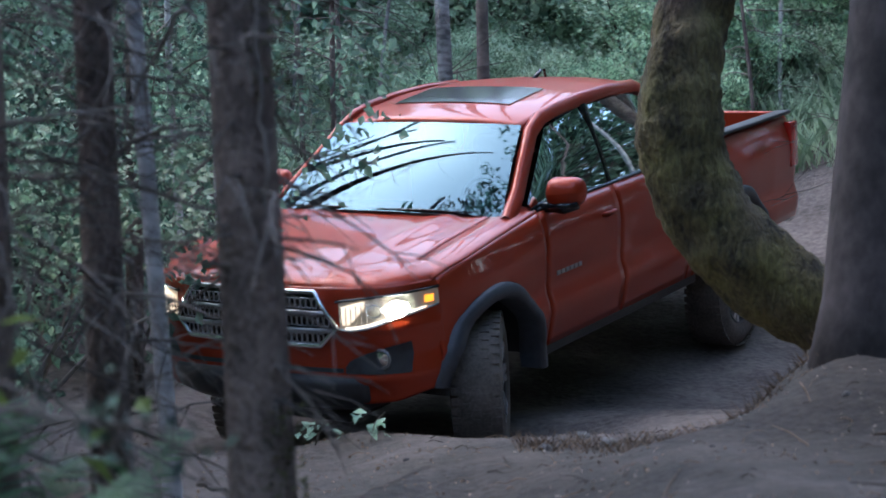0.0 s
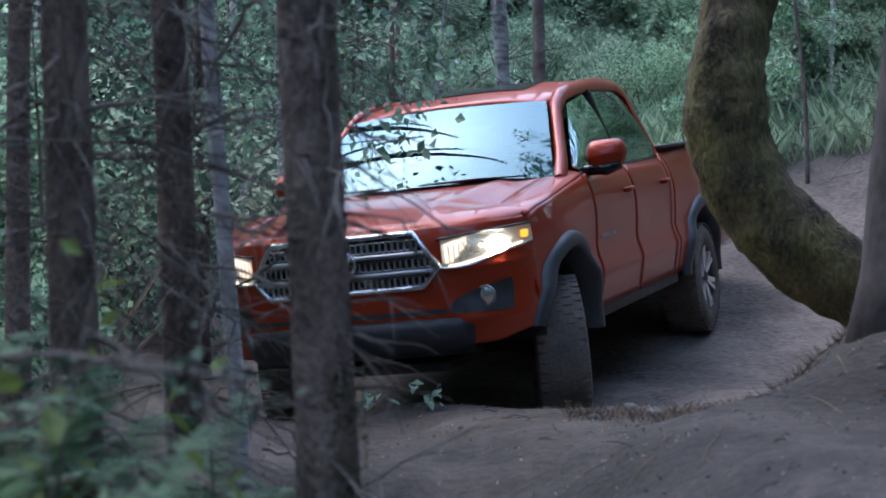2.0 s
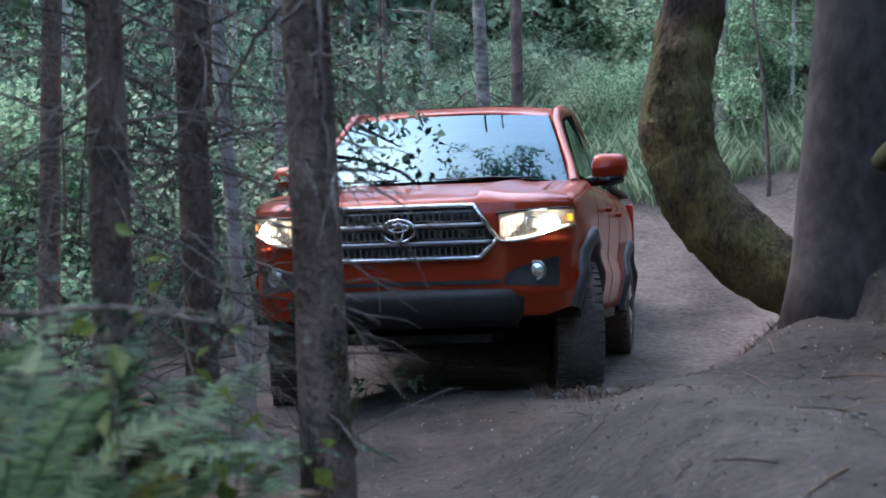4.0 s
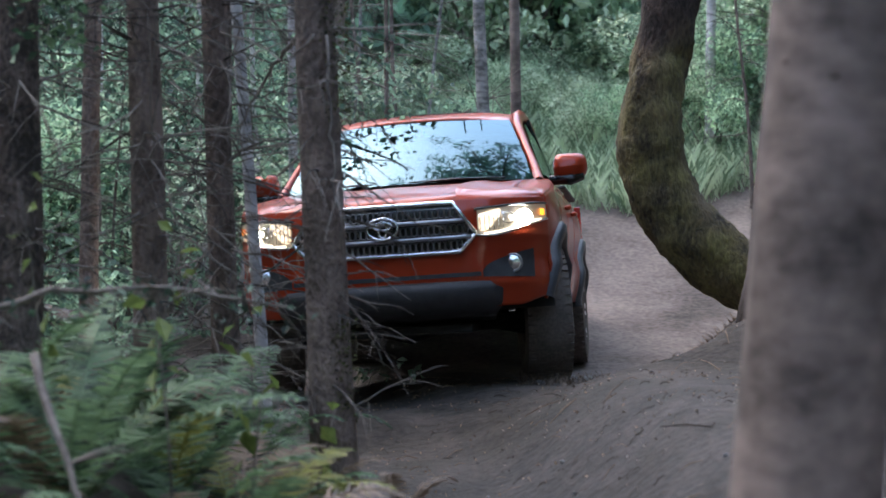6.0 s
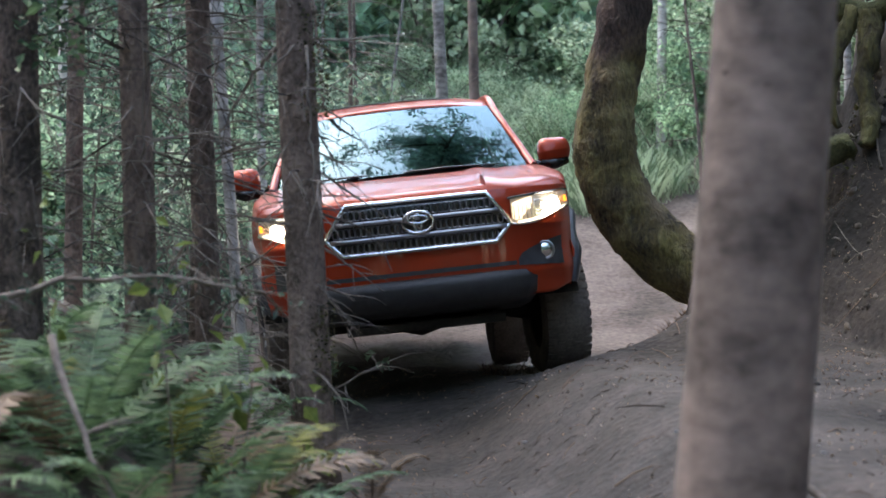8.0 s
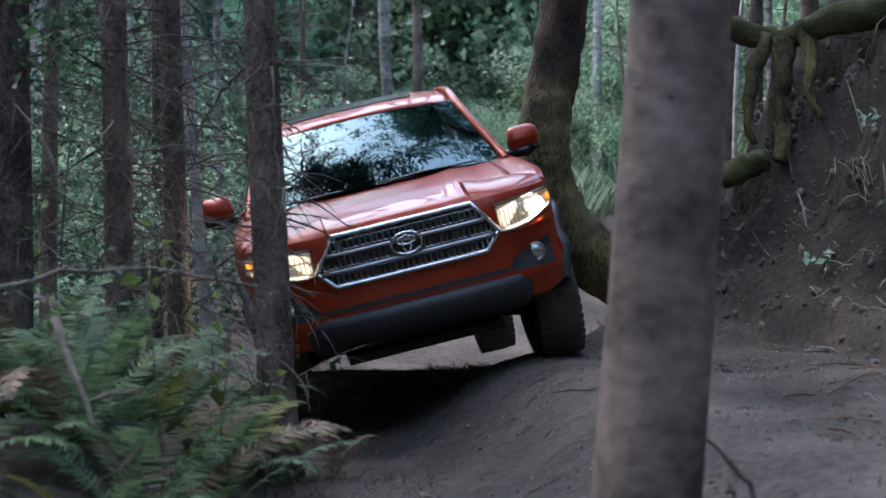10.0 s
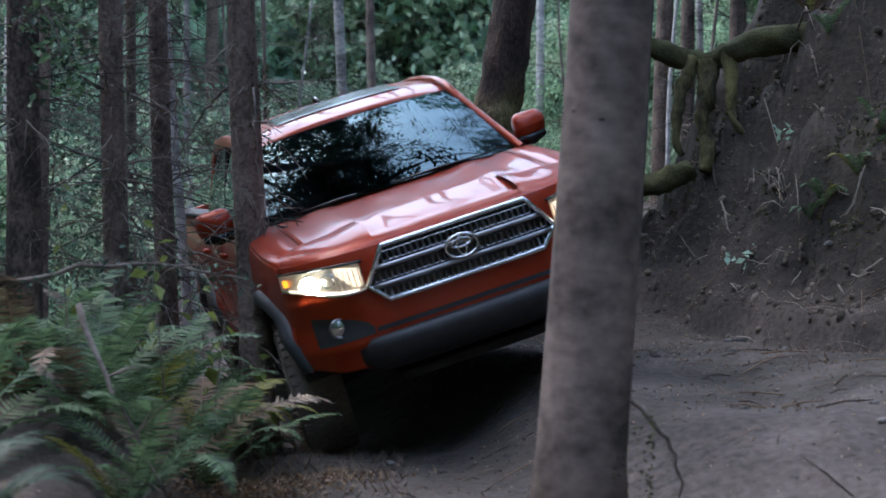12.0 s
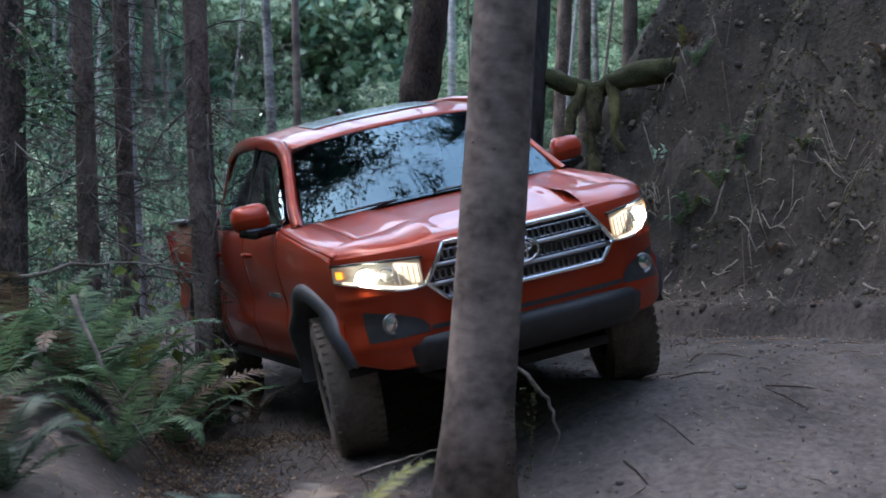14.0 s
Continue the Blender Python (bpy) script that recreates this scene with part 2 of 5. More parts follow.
def build_ground():
    xs = np.concatenate([np.linspace(-70, -8, 12)[:-1], np.linspace(-8, -2.5, 14)[:-1], np.linspace(-2.5, 5, 230)[:-1], np.linspace(5, 10, 14)[:-1], np.linspace(10, 70, 12)])
    ys = np.concatenate([np.linspace(-60, -9, 10)[:-1], np.linspace(-9, -3, 20)[:-1], np.linspace(-3, 14, 340)[:-1], np.linspace(14, 26, 40)[:-1], np.linspace(26, 90, 10)])
    verts = [(x, y, ground_height(x, y)) for y in ys for x in xs]
    w = len(xs)
    faces = [(j * w + i, j * w + i + 1, (j + 1) * w + i + 1, (j + 1) * w + i) for j in range(len(ys) - 1) for i in range(w - 1)]
    me = mesh_of("ground", verts, faces, ground_mat)
    soil = me.attributes.new("soil", "FLOAT", "POINT")
    values = []
    for x, y, z in verts:
        u = x + 0.5 * (y - 6) - 2.45 + 0.15 * noise.noise(Vector((x * 3, y * 3, 1)))
        k = smooth(-0.05, 0.25, u) * (1 - smooth(7.9, 8.6, y))
        k = max(k, smooth(-1.1, -1.8, x + 1.1 * smooth(5.2, 6.5, y) + 0.3 * noise.noise(Vector((x, y, 4)))), smooth(16.6, 18.0, y), 0.6 * smooth(-0.35, -0.75, x + 0.2 * noise.noise(Vector((x * 2, y * 2, 7)))) * smooth(5.0, 4.0, y))
        k = max(k, (0.8 + 0.35 * noise.noise(Vector((x * 1.7, y * 1.7, 12)))) * smooth(4.9, 6.0, y) * smooth(8.3, 7.8, y) * smooth(-0.9, 0.3, x))
        k = max(k, 0.55 * smooth(0.1, 0.6, noise.noise(Vector((x * 1.3, y * 1.3, 15)))))
        # Shade of bank and trees on the near ground, painted in as soil.
        k = max(k, (0.80 + 0.35 * noise.noise(Vector((x * 2.3, y * 2.3, 19))) + 0.25 * noise.noise(Vector((x * 7, y * 7, 23)))) * smooth(8.2, 7.6, y) * smooth(1.0, 4.0, y))
        values.append(min(k, 1.0))
    soil.data.foreach_set("value", values)
    ob = new("ground", me)
    return tagged(ob, "grey packed dirt trail between forest soil and a bank", "ground", kind="structure")


def mixed_ground():
    """Packed dirt and dark forest soil, mixed by soil, which also carries painted shade."""
    m = material("trail_ground", (0.046, 0.037, 0.033), (0.180, 0.147, 0.130), rough=0.95, scale=1.4, fine=22.0, bump=1.0, detail=12, relief=0.035)
    n, l = m.node_tree.nodes, m.node_tree.links
    ramp = n["Color Ramp"]
    other = n.new("ShaderNodeValToRGB")
    other.color_ramp.elements[0].position, other.color_ramp.elements[0].color = 0.38, (0.008, 0.007, 0.005, 1)
    other.color_ramp.elements[1].position, other.color_ramp.elements[1].color = 0.72, (0.060, 0.047, 0.035, 1)
    l.new(ramp.inputs[0].links[0].from_socket, other.inputs[0])
    at = n.new("ShaderNodeAttribute")
    at.attribute_name = "soil"
    mix = n.new("ShaderNodeMix")
    mix.data_type = "RGBA"
    l.new(at.outputs["Fac"], mix.inputs[0])
    l.new(ramp.outputs[0], mix.inputs[6])
    l.new(other.outputs[0], mix.inputs[7])
    l.new(mix.outputs[2], n["Principled BSDF"].inputs["Base Color"])
    return m


ground_mat = mixed_ground()
ground = build_ground()


# ---- trees ----
def trunk_points(base, top, wobble, seed, n=14):
    rng = random.Random(seed)
    ph = rng.uniform(0, 6)
    out = []
    for i in range(n):
        k = i / (n - 1)
        p = Vector(base).lerp(Vector(top), k)
        out.append(p + Vector((math.sin(k * 5 + ph), math.cos(k * 4 + ph), 0)) * wobble * math.sin(math.pi * min(k, 1)))
    return out


def twigs(rng, base, top, lo, hi, n, length, r=0.005, side=0.0):
    """Dead side branches of a trunk, each with a few forks."""
    pieces = []
    for _ in range(n):
        k = rng.uniform(lo, hi)
        p = Vector(base).lerp(Vector(top), k)
        ang = rng.uniform(0, 6.28)
        d = Vector((math.cos(ang) + side, math.sin(ang), rng.uniform(-0.35, 0.5))).normalized()
        L = length * rng.uniform(0.4, 1.2)
        pts = [p]
        for s in range(6):
            d = (d + Vector((rng.uniform(-0.25, 0.25), rng.uniform(-0.25, 0.25), rng.uniform(-0.28, 0.16)))).normalized()
            pts.append(pts[-1] + d * L / 6)
        rr = r * rng.uniform(0.6, 1.5)
        pieces.append(tube(pts, [rr * (1 - 0.13 * s) for s in range(7)], 4, cap=False))
        for s in range(1, 6):
            if rng.random() < 0.75:
                e = (d + Vector((rng.uniform(-1, 1), rng.uniform(-1, 1), rng.uniform(-0.8, 0.4)))).normalized()
                q = [pts[s], pts[s] + e * L * 0.16, pts[s] + e * L * 0.3 + Vector((0, 0, -0.04 * L))]
                pieces.append(tube(q, [rr * 0.5, rr * 0.4, rr * 0.25], 3, cap=False))
    return join(pieces)


def crown_boughs(rng, centre, radius, height, n, leaves, size, mat):
    def place(r):
        p = tufts[r.randrange(len(tufts))]
        return p + Vector((r.gauss(0, 0.13), r.gauss(0, 0.13), r.gauss(0, 0.07)))
    boughs = []
    for _ in range(n):
        a = rng.uniform(0, 6.28)
        h = rng.uniform(0, height)
        R = radius * (1 - 0.5 * h / height) * rng.uniform(0.6, 1.15)
        p0 = Vector(centre) + Vector((0, 0, h))
        boughs.append((p0, p0 + Vector((math.cos(a) * R, math.sin(a) * R, rng.uniform(-0.3, 0.6)))))
    tufts = []
    for a, b in boughs:
        for _ in range(9):
            k = rng.random() ** 0.7
            s = 0.10 + 0.30 * k
            tufts.append(a.lerp(b, k) + Vector((rng.gauss(0, s), rng.gauss(0, s), rng.gauss(0, s * 0.5))))
    wood = join([tube([a, a.lerp(b, 0.5) + Vector((0, 0, 0.08)), b], [0.035, 0.02, 0.008], 5, cap=False) for a, b in boughs])
    return wood, leaf_cloud(rng, leaves, place, size)


def tree(name, label, x0, y0, x1, y1, r, height, mat, seed, twig_n=0, twig_len=0.7, twig_lo=0.12, twig_hi=0.6, crown=True, group="", wobble=0.03, side=0.0, crown_r=1.9, crown_leaves=3200, sink=0.12):
    """A straight forest tree; x1, y1 is where its axis passes two metres above its foot."""
    z0 = ground_height(x0, y0) - sink
    rng = random.Random(seed)
    base = (x0, y0, z0)
    top = (x0 + (x1 - x0) * height / 2, y0 + (y1 - y0) * height / 2, z0 + height)
    ob = tagged(new(name), label, "tree", group)
    n = 26
    pts = trunk_points(base, top, wobble, seed, n)
    radii = [r * (1.12 - 0.7 * i / (n - 1) + 0.45 * math.exp(-i * 1.8)) for i in range(n)]
    part("trunk", mesh_of("trunk", *tube(pts, radii, 14, seed, 0.045), mat), ob)
    if twig_n:
        tagged(part("dead_twig", mesh_of("dead_twig", *twigs(rng, base, top, twig_lo, twig_hi, twig_n, twig_len, side=side), twig_mat), ob), kind="stuff")
    if crown:
        wood, lv = crown_boughs(rng, (top[0], top[1], top[2] - height * 0.42), crown_r, height * 0.42, 14 if crown_r < 2 else 24, crown_leaves, 0.075, needle)
        tagged(part("bough", mesh_of("bough", *wood, mat), ob), kind="stuff")
        part("crown", mesh_of("crown", *lv, needle, False), ob)
    return ob


# Added stand-in for the near alder, placed to fit the camera's view.
tree("alder_tree", "stand-in trunk for the near alder, shade painted in its bark", 1.79, 7.45, 1.925, 7.45, 0.225, 13, shaded_bark, 31, twig_n=5, twig_len=0.4, twig_lo=0.3, twig_hi=0.6, crown=True, wobble=0.01, crown_r=2.4, crown_leaves=6000, sink=0.5)
alder = tree("alder_tree", "grey-brown smooth alder trunk close to the trail", 0.825, 1.35, 0.955, 1.35, 0.145, 16, alder_bark, 3, twig_n=0, crown=True, wobble=0.012, crown_r=3.3, crown_leaves=8000)
tree("fir_tree", "dark rough fir trunk with moss and dead twigs", -0.455, 4.8, -0.53, 4.8, 0.086, 10, bark, 5, 60, 0.55, 0.04, 0.28, group="firs beside the trail", crown_leaves=5200)
tree("fir_tree", "slim dark fir trunk with bare twigs", -1.02, 5.6, -1.09, 5.6, 0.060, 10, bark, 6, 100, 0.85, 0.04, 0.30, group="firs beside the trail", crown_leaves=5200)
tree("fir_tree", "dark fir trunk with many bare twigs", -1.26, 5.0, -1.31, 5.0, 0.068, 10, bark, 7, 110, 0.9, 0.04, 0.30, group="firs beside the trail", crown_leaves=5200)
tree("fir_tree", "dark thick fir trunk in shade", -1.70, 4.5, -1.72, 4.5, 0.088, 10, bark, 8, 100, 0.9, 0.04, 0.30, group="firs beside the trail")
tree("fir_tree", "dark fir trunk deep in the shade", -2.35, 5.4, -2.35, 5.4, 0.09, 10, bark, 18, 100, 1.0, 0.04, 0.30, group="firs beside the trail")
tree("alder_sapling", "leaning pale grey alder trunk", -0.95, 6.4, -1.08, 6.4, 0.031, 9, pale_bark, 9, 26, 0.8, 0.05, 0.4)
tree("alder_sapling", "pale grey slender alder trunk", -1.33, 11.2, -1.39, 11.2, 0.040, 5.5, pale_bark, 10, 26, 0.8, 0.05, 0.5, crown=False)
tree("birch_tree", "white birch trunk with dark patches", 0.06, 14.2, -0.01, 14.2, 0.058, 11, pale_bark, 11, 6, 0.8, 0.1, 0.4, crown=False)
tree("birch_tree", "slim grey-brown birch trunk", 0.33, 14.7, 0.31, 14.7, 0.050, 11, alder_bark, 12, 6, 0.8, 0.1, 0.4, crown=False)


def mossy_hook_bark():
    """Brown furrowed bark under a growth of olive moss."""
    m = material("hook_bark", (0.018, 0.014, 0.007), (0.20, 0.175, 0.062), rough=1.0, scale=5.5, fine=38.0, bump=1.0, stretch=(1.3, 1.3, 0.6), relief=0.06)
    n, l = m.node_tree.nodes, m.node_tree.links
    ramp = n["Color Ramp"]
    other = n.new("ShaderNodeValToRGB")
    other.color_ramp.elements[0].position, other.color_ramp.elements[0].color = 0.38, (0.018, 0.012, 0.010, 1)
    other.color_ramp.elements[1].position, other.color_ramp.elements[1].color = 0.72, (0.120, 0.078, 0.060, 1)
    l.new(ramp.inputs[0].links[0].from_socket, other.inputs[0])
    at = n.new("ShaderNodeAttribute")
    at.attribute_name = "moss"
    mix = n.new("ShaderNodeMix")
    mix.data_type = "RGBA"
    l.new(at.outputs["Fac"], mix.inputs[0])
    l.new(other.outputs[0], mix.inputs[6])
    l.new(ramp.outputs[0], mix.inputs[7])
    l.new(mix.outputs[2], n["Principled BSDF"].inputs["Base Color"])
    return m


hook_bark = mossy_hook_bark()


def saplings():
    """Slender pale stems that stand between the firs and the clearing."""
    rng = random.Random(26)
    for i in range(16):
        y = rng.uniform(11.5, 17.0)
        x = -0.30 - 0.17 * (y + 7) * rng.uniform(0.05, 1.0)
        if i > 11:
            x = rng.uniform(2.6, 4.0)
        tree("alder_sapling", "slender pale grey stem among the brush", x, y, x + rng.uniform(-0.14, 0.14), y, rng.uniform(0.014, 0.030), rng.uniform(4, 5.2), pale_bark if i % 3 else alder_bark, 700 + i, 24, 0.8, 0.05, 0.6, crown=False, group="saplings behind the firs", wobble=0.06)


saplings()


def trunk_knots():
    """Scars and stubs on the smooth alder beside the trail."""
    rng = random.Random(83)
    b = bmesh.new()
    bmesh.ops.create_uvsphere(b, u_segments=10, v_segments=6, radius=1)
    me = bpy.data.meshes.new("knot")
    b.to_mesh(me)
    me.materials.append(bark)
    for k in range(15):
        z = -1.15 + 2.5 * (k + rng.random()) / 15
        a = -math.pi / 2 + rng.gauss(0, 0.7)
        r = 0.150 - 0.006 * (z + 1.3)
        x = 0.825 + 0.065 * (z + 1.55) + r * math.cos(a)
        q = rng.uniform(0.006, 0.014)
        part("knot", me, alder, m=pose(x, 1.35 + r * math.sin(a), z, 0, 0, math.degrees(a)) @ Matrix.Diagonal((0.010, q * rng.uniform(1.0, 2.2), q, 1)))


trunk_knots()


def curved_tree():
    ob = tagged(new("curved_tree"), "mossy old tree with a trunk bent like a hook", "tree")
    path = [(2.55, 8.45, -0.75), (2.25, 8.4, -0.50), (1.95, 8.4, -0.36), (1.71, 8.45, -0.27), (1.56, 8.5, -0.19), (1.40, 8.5, -0.05), (1.26, 8.55, 0.12),
            (1.16, 8.55, 0.31), (1.11, 8.55, 0.52), (1.11, 8.55, 0.72), (1.145, 8.55, 0.92), (1.20, 8.6, 1.15), (1.26, 8.6, 1.5), (1.33, 8.6, 2.1), (1.42, 8.6, 3.2), (1.5, 8.6, 5.0), (1.6, 8.6, 8.0)]
    radii = [0.30, 0.26, 0.22, 0.20, 0.205, 0.21, 0.215, 0.208, 0.208, 0.20, 0.183, 0.174, 0.165, 0.155, 0.14, 0.12, 0.05]
    fine, fr = [], []
    for i in range(len(path) - 1):
        for k in range(8):
            fine.append(Vector(path[i]).lerp(Vector(path[i + 1]), k / 8))
            fr.append(radii[i] + (radii[i + 1] - radii[i]) * k / 8)
    for _ in range(10):
        fine = [fine[0]] + [(fine[i - 1] + fine[i] * 2 + fine[i + 1]) / 4 for i in range(1, len(fine) - 1)] + [fine[-1]]
    v, f = tube(fine, fr, 40, 4, 0.025)
    v = [p + Vector((noise.noise(p * 5), noise.noise(p * 5 + Vector((9, 0, 0))), noise.noise(p * 5 + Vector((0, 9, 0))))) * 0.03 + Vector((noise.noise(p * 17), noise.noise(p * 17 + Vector((5, 0, 0))), noise.noise(p * 17 + Vector((0, 5, 0))))) * 0.014 for p in v]
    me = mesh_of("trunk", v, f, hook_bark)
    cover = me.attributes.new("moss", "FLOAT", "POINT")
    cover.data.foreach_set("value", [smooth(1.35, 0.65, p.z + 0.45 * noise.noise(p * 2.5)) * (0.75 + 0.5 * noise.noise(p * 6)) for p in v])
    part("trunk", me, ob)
    rng = random.Random(40)
    wood, lv = crown_boughs(rng, (1.5, 8.6, 5.0), 2.1, 3.6, 12, 2600, 0.08, leaf_dark)
    tagged(part("bough", mesh_of("bough", *wood, mossy_bark), ob), kind="stuff")
    part("crown", mesh_of("crown", *lv, leaf_dark, False), ob)
    # a limb with leaves added overhead, unseen, to darken the windscreen's reflection
    part("limb", mesh_of("limb", *tube([(1.47, 8.6, 4.6), (0.9, 8.5, 5.7), (0.5, 9.2, 6.3), (0.1, 9.7, 7.4)], [0.10, 0.085, 0.06, 0.03], 10, 3, 0.04), mossy_bark), ob)
    wood, lv = crown_boughs(rng, (0.3, 9.7, 6.1), 2.2, 2.0, 30, 15000, 0.085, leaf_far)
    tagged(part("bough", mesh_of("bough", *wood, mossy_bark), ob), kind="stuff")
    part("crown", mesh_of("crown", *lv, leaf_far, False), ob)
    return ob


curved_tree()


# ---- forest behind ----
def shrub_mesh(seed, mat, leaves, size, w, h):
    rng = random.Random(seed)
    lobes = [(rng.gauss(0, w * 0.4), rng.gauss(0, w * 0.35), rng.uniform(0.05, h), rng.uniform(0.18, 0.42) * w) for _ in range(9)]

    def place(r):
        a = lobes[r.randrange(9)]
        v = Vector((r.gauss(0, 1), r.gauss(0, 1), r.gauss(0, 1))).normalized() * a[3] * r.uniform(0.6, 1.05)
        return (a[0] + v.x, a[1] + v.y, max(0.02, a[2] + v.z * 0.8))
    stems = join([tube([(0, 0, -0.2), (a[0] * 0.5, a[1] * 0.5, a[2] * 0.6), (a[0], a[1], a[2])], [0.016, 0.011, 0.005], 4, cap=False) for a in lobes])
    return mesh_of("stem", *stems, twig_mat), mesh_of("foliage", *leaf_cloud(rng, leaves, place, size), mat, False)


def shrubs():
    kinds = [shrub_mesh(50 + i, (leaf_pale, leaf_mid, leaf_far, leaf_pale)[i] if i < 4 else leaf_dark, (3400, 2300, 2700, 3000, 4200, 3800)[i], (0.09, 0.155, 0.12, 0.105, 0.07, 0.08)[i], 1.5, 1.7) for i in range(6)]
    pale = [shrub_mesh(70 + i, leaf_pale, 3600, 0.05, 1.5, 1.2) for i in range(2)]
    rng = random.Random(77)
    for i in range(74):
        row = i % 4
        y = 18.0 + row * 1.6 + rng.uniform(-0.7, 0.7)
        x = -6.5 + (i // 4) * 0.82 + rng.uniform(-0.5, 0.5)
        stems, leaves = (pale if row == 0 else kinds)[rng.randrange(2) if row == 0 else rng.randrange(4) if row < 3 else rng.randrange(5)]
        ob = tagged(new("shrub"), "leafy green understory shrub at the clearing's edge", "shrub", "shrubs behind the trail")
        s = rng.uniform(0.8, 1.3) * (1.0 if row == 0 else 1.5)
        ob.matrix_basis = pose(x, y, ground_height(x, y) + (0 if row < 2 else rng.uniform(0, 1.6)), 0, 0, rng.uniform(0, 360)) @ Matrix.Diagonal((s, s, s * (0.65 if row == 0 else 1.25), 1))
        tagged(part("stem", stems, ob), kind="stuff")
        part("foliage", leaves, ob)


shrubs()


def thicket():
    """Brush between firs and in the clearing; outer belts are added to block sky."""
    rng = random.Random(5)
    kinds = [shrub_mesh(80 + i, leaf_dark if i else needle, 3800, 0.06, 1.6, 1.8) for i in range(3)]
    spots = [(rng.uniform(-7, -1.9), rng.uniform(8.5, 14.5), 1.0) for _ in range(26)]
    # Ring of tall brush, added out of view to block the low sky.
    for k in range(46):
        a = math.radians(150 + k * 240 / 45 + rng.uniform(-2, 2))
        spots.append((math.cos(a - math.radians(0)) * rng.uniform(15, 18), 2 + math.sin(a) * rng.uniform(15, 18), 5.0))
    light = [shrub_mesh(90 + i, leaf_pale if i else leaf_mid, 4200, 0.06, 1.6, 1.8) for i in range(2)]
    spots += [(rng.uniform(2.6, 7.5), rng.uniform(17.6, 19.5), 1.01) for _ in range(22)]
    spots += [(1.9 + 0.5 * k + rng.uniform(-0.2, 0.2), 17.0 + rng.uniform(-0.3, 0.6), 0.7) for k in range(10)]
    spots += [(rng.uniform(-2.0, 5.5), rng.uniform(16.0, 17.6), 0.45) for k in range(18)]
    # Side brush, added so no bright low sky shows in the truck's reflections.
    spots += [(rng.uniform(7.5, 9.5), 8.5 + k * 0.9, 2.6) for k in range(10)]
    side = random.Random(6)
    spots += [(side.uniform(-13, -6.4), side.uniform(15.5, 24), 2.0) for _ in range(20)]
    for x, y, s in spots:
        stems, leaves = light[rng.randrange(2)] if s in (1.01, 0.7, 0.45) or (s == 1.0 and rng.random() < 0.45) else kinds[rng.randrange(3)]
        ob = tagged(new("thicket"), "leafy brush of the wood, partly shade-toned, partly added unseen", "shrub", "brush of the wood")
        ob.matrix_basis = pose(x, y, ground_height(x, y) - 0.05, 0, 0, rng.uniform(0, 360)) @ Matrix.Diagonal((s, s, s * rng.uniform(0.9, 1.4), 1))
        tagged(part("stem", stems, ob), kind="stuff")
        part("foliage", leaves, ob)


thicket()
for i, (x, y, r) in enumerate([(-3.2, 12, 0.08), (-2.4, 15, 0.07), (-1.9, 11, 0.05), (-3.9, 10, 0.09), (-2.9, 8.3, 0.055), (-1.6, 17, 0.08), (-2.1, 7.4, 0.05), (-0.7, 19, 0.09), (1.6, 20, 0.08), (2.35, 16.5, 0.05), (3.1, 12.6, 0.09),
                               (3.5, 13, 0.075), (3.75, 13.4, 0.036), (3.98, 13.2, 0.075), (4.2, 13.8, 0.054), (4.9, 14, 0.08), (5.6, 16, 0.08), (-4.6, 14, 0.1), (-5.2, 17, 0.1), (3.3, 19, 0.07)]):
    tree("forest_tree", "thin dark trunk in the woods behind", x, y, x + random.uniform(-0.06, 0.06), y, r, 10, bark if i % 3 or i in (3, 6) else pale_bark, 100 + i, 22, 0.9, 0.05, 0.6, crown=i in (4, 6), crown_leaves=6000, group="trees of the wood")


def tall_wood():
    """Tall firs added out of view to block low sky and darken reflections."""
    rng = random.Random(14)
    first = None
    spots = [(-8.2, 2.0), (-9.4, 6.5), (-9.0, 11.0), (-10.5, -3.0), (6.8, 2.5), (7.4, 6.0), (8.8, 11.5), (9.6, -3.0), (-6.0, -11.0), (5.5, -12.0), (0.0, -14.0)]
    for x, y in spots:
        m = pose(x, y, ground_height(x, y) - 0.1, 0, 0, rng.uniform(0, 360))
        if first is None:
            first = tagged(new("tall_fir"), "unseen fir with a full crown, added to block sky", "tree", "tall firs round the trail")
            part("trunk", mesh_of("trunk", *tube([(0, 0, 0), (0.03, 0, 3), (0, 0.04, 7), (0, 0, 12)], [0.17, 0.14, 0.10, 0.02], 12, 2, 0.05), bark), first)
            wood, lv = crown_boughs(rng, (0, 0, 2.4), 2.3, 9.2, 60, 15000, 0.15, needle)
            tagged(part("bough", mesh_of("bough", *wood, bark), first), kind="stuff")
            part("crown", mesh_of("crown", *lv, needle, False), first)
            first.matrix_basis = m
        else:
            copy_thing(first, m)


tall_wood()


# ---- the pickup truck: x to its left side, -y ahead, its origin on the ground under the front axle ----
WHEELBASE = 3.30
paint = material("burnt_orange_paint", (0.275, 0.025, 0.007), (0.335, 0.034, 0.009), rough=0.45, scale=2.0, fine=300.0, bump=0.0, metal=0.25, coat=0.55, spec=0.15)
black_plastic = material("black_textured_plastic", (0.014, 0.015, 0.017), (0.032, 0.033, 0.036), rough=0.55, scale=20, fine=220, bump=0.15)
flare_plastic = material("grey_black_flare_plastic", (0.022, 0.025, 0.030), (0.045, 0.05, 0.058), rough=0.5, scale=20, fine=220, bump=0.1)
rubber = material("dusty_tyre_rubber", (0.05, 0.042, 0.036), (0.15, 0.125, 0.105), rough=0.9, scale=6, fine=60, bump=0.3)
chrome = plain("chrome", (0.75, 0.76, 0.78), 0.12, 1.0)
satin = plain("satin_silver", (0.36, 0.37, 0.39), 0.3, 1.0)
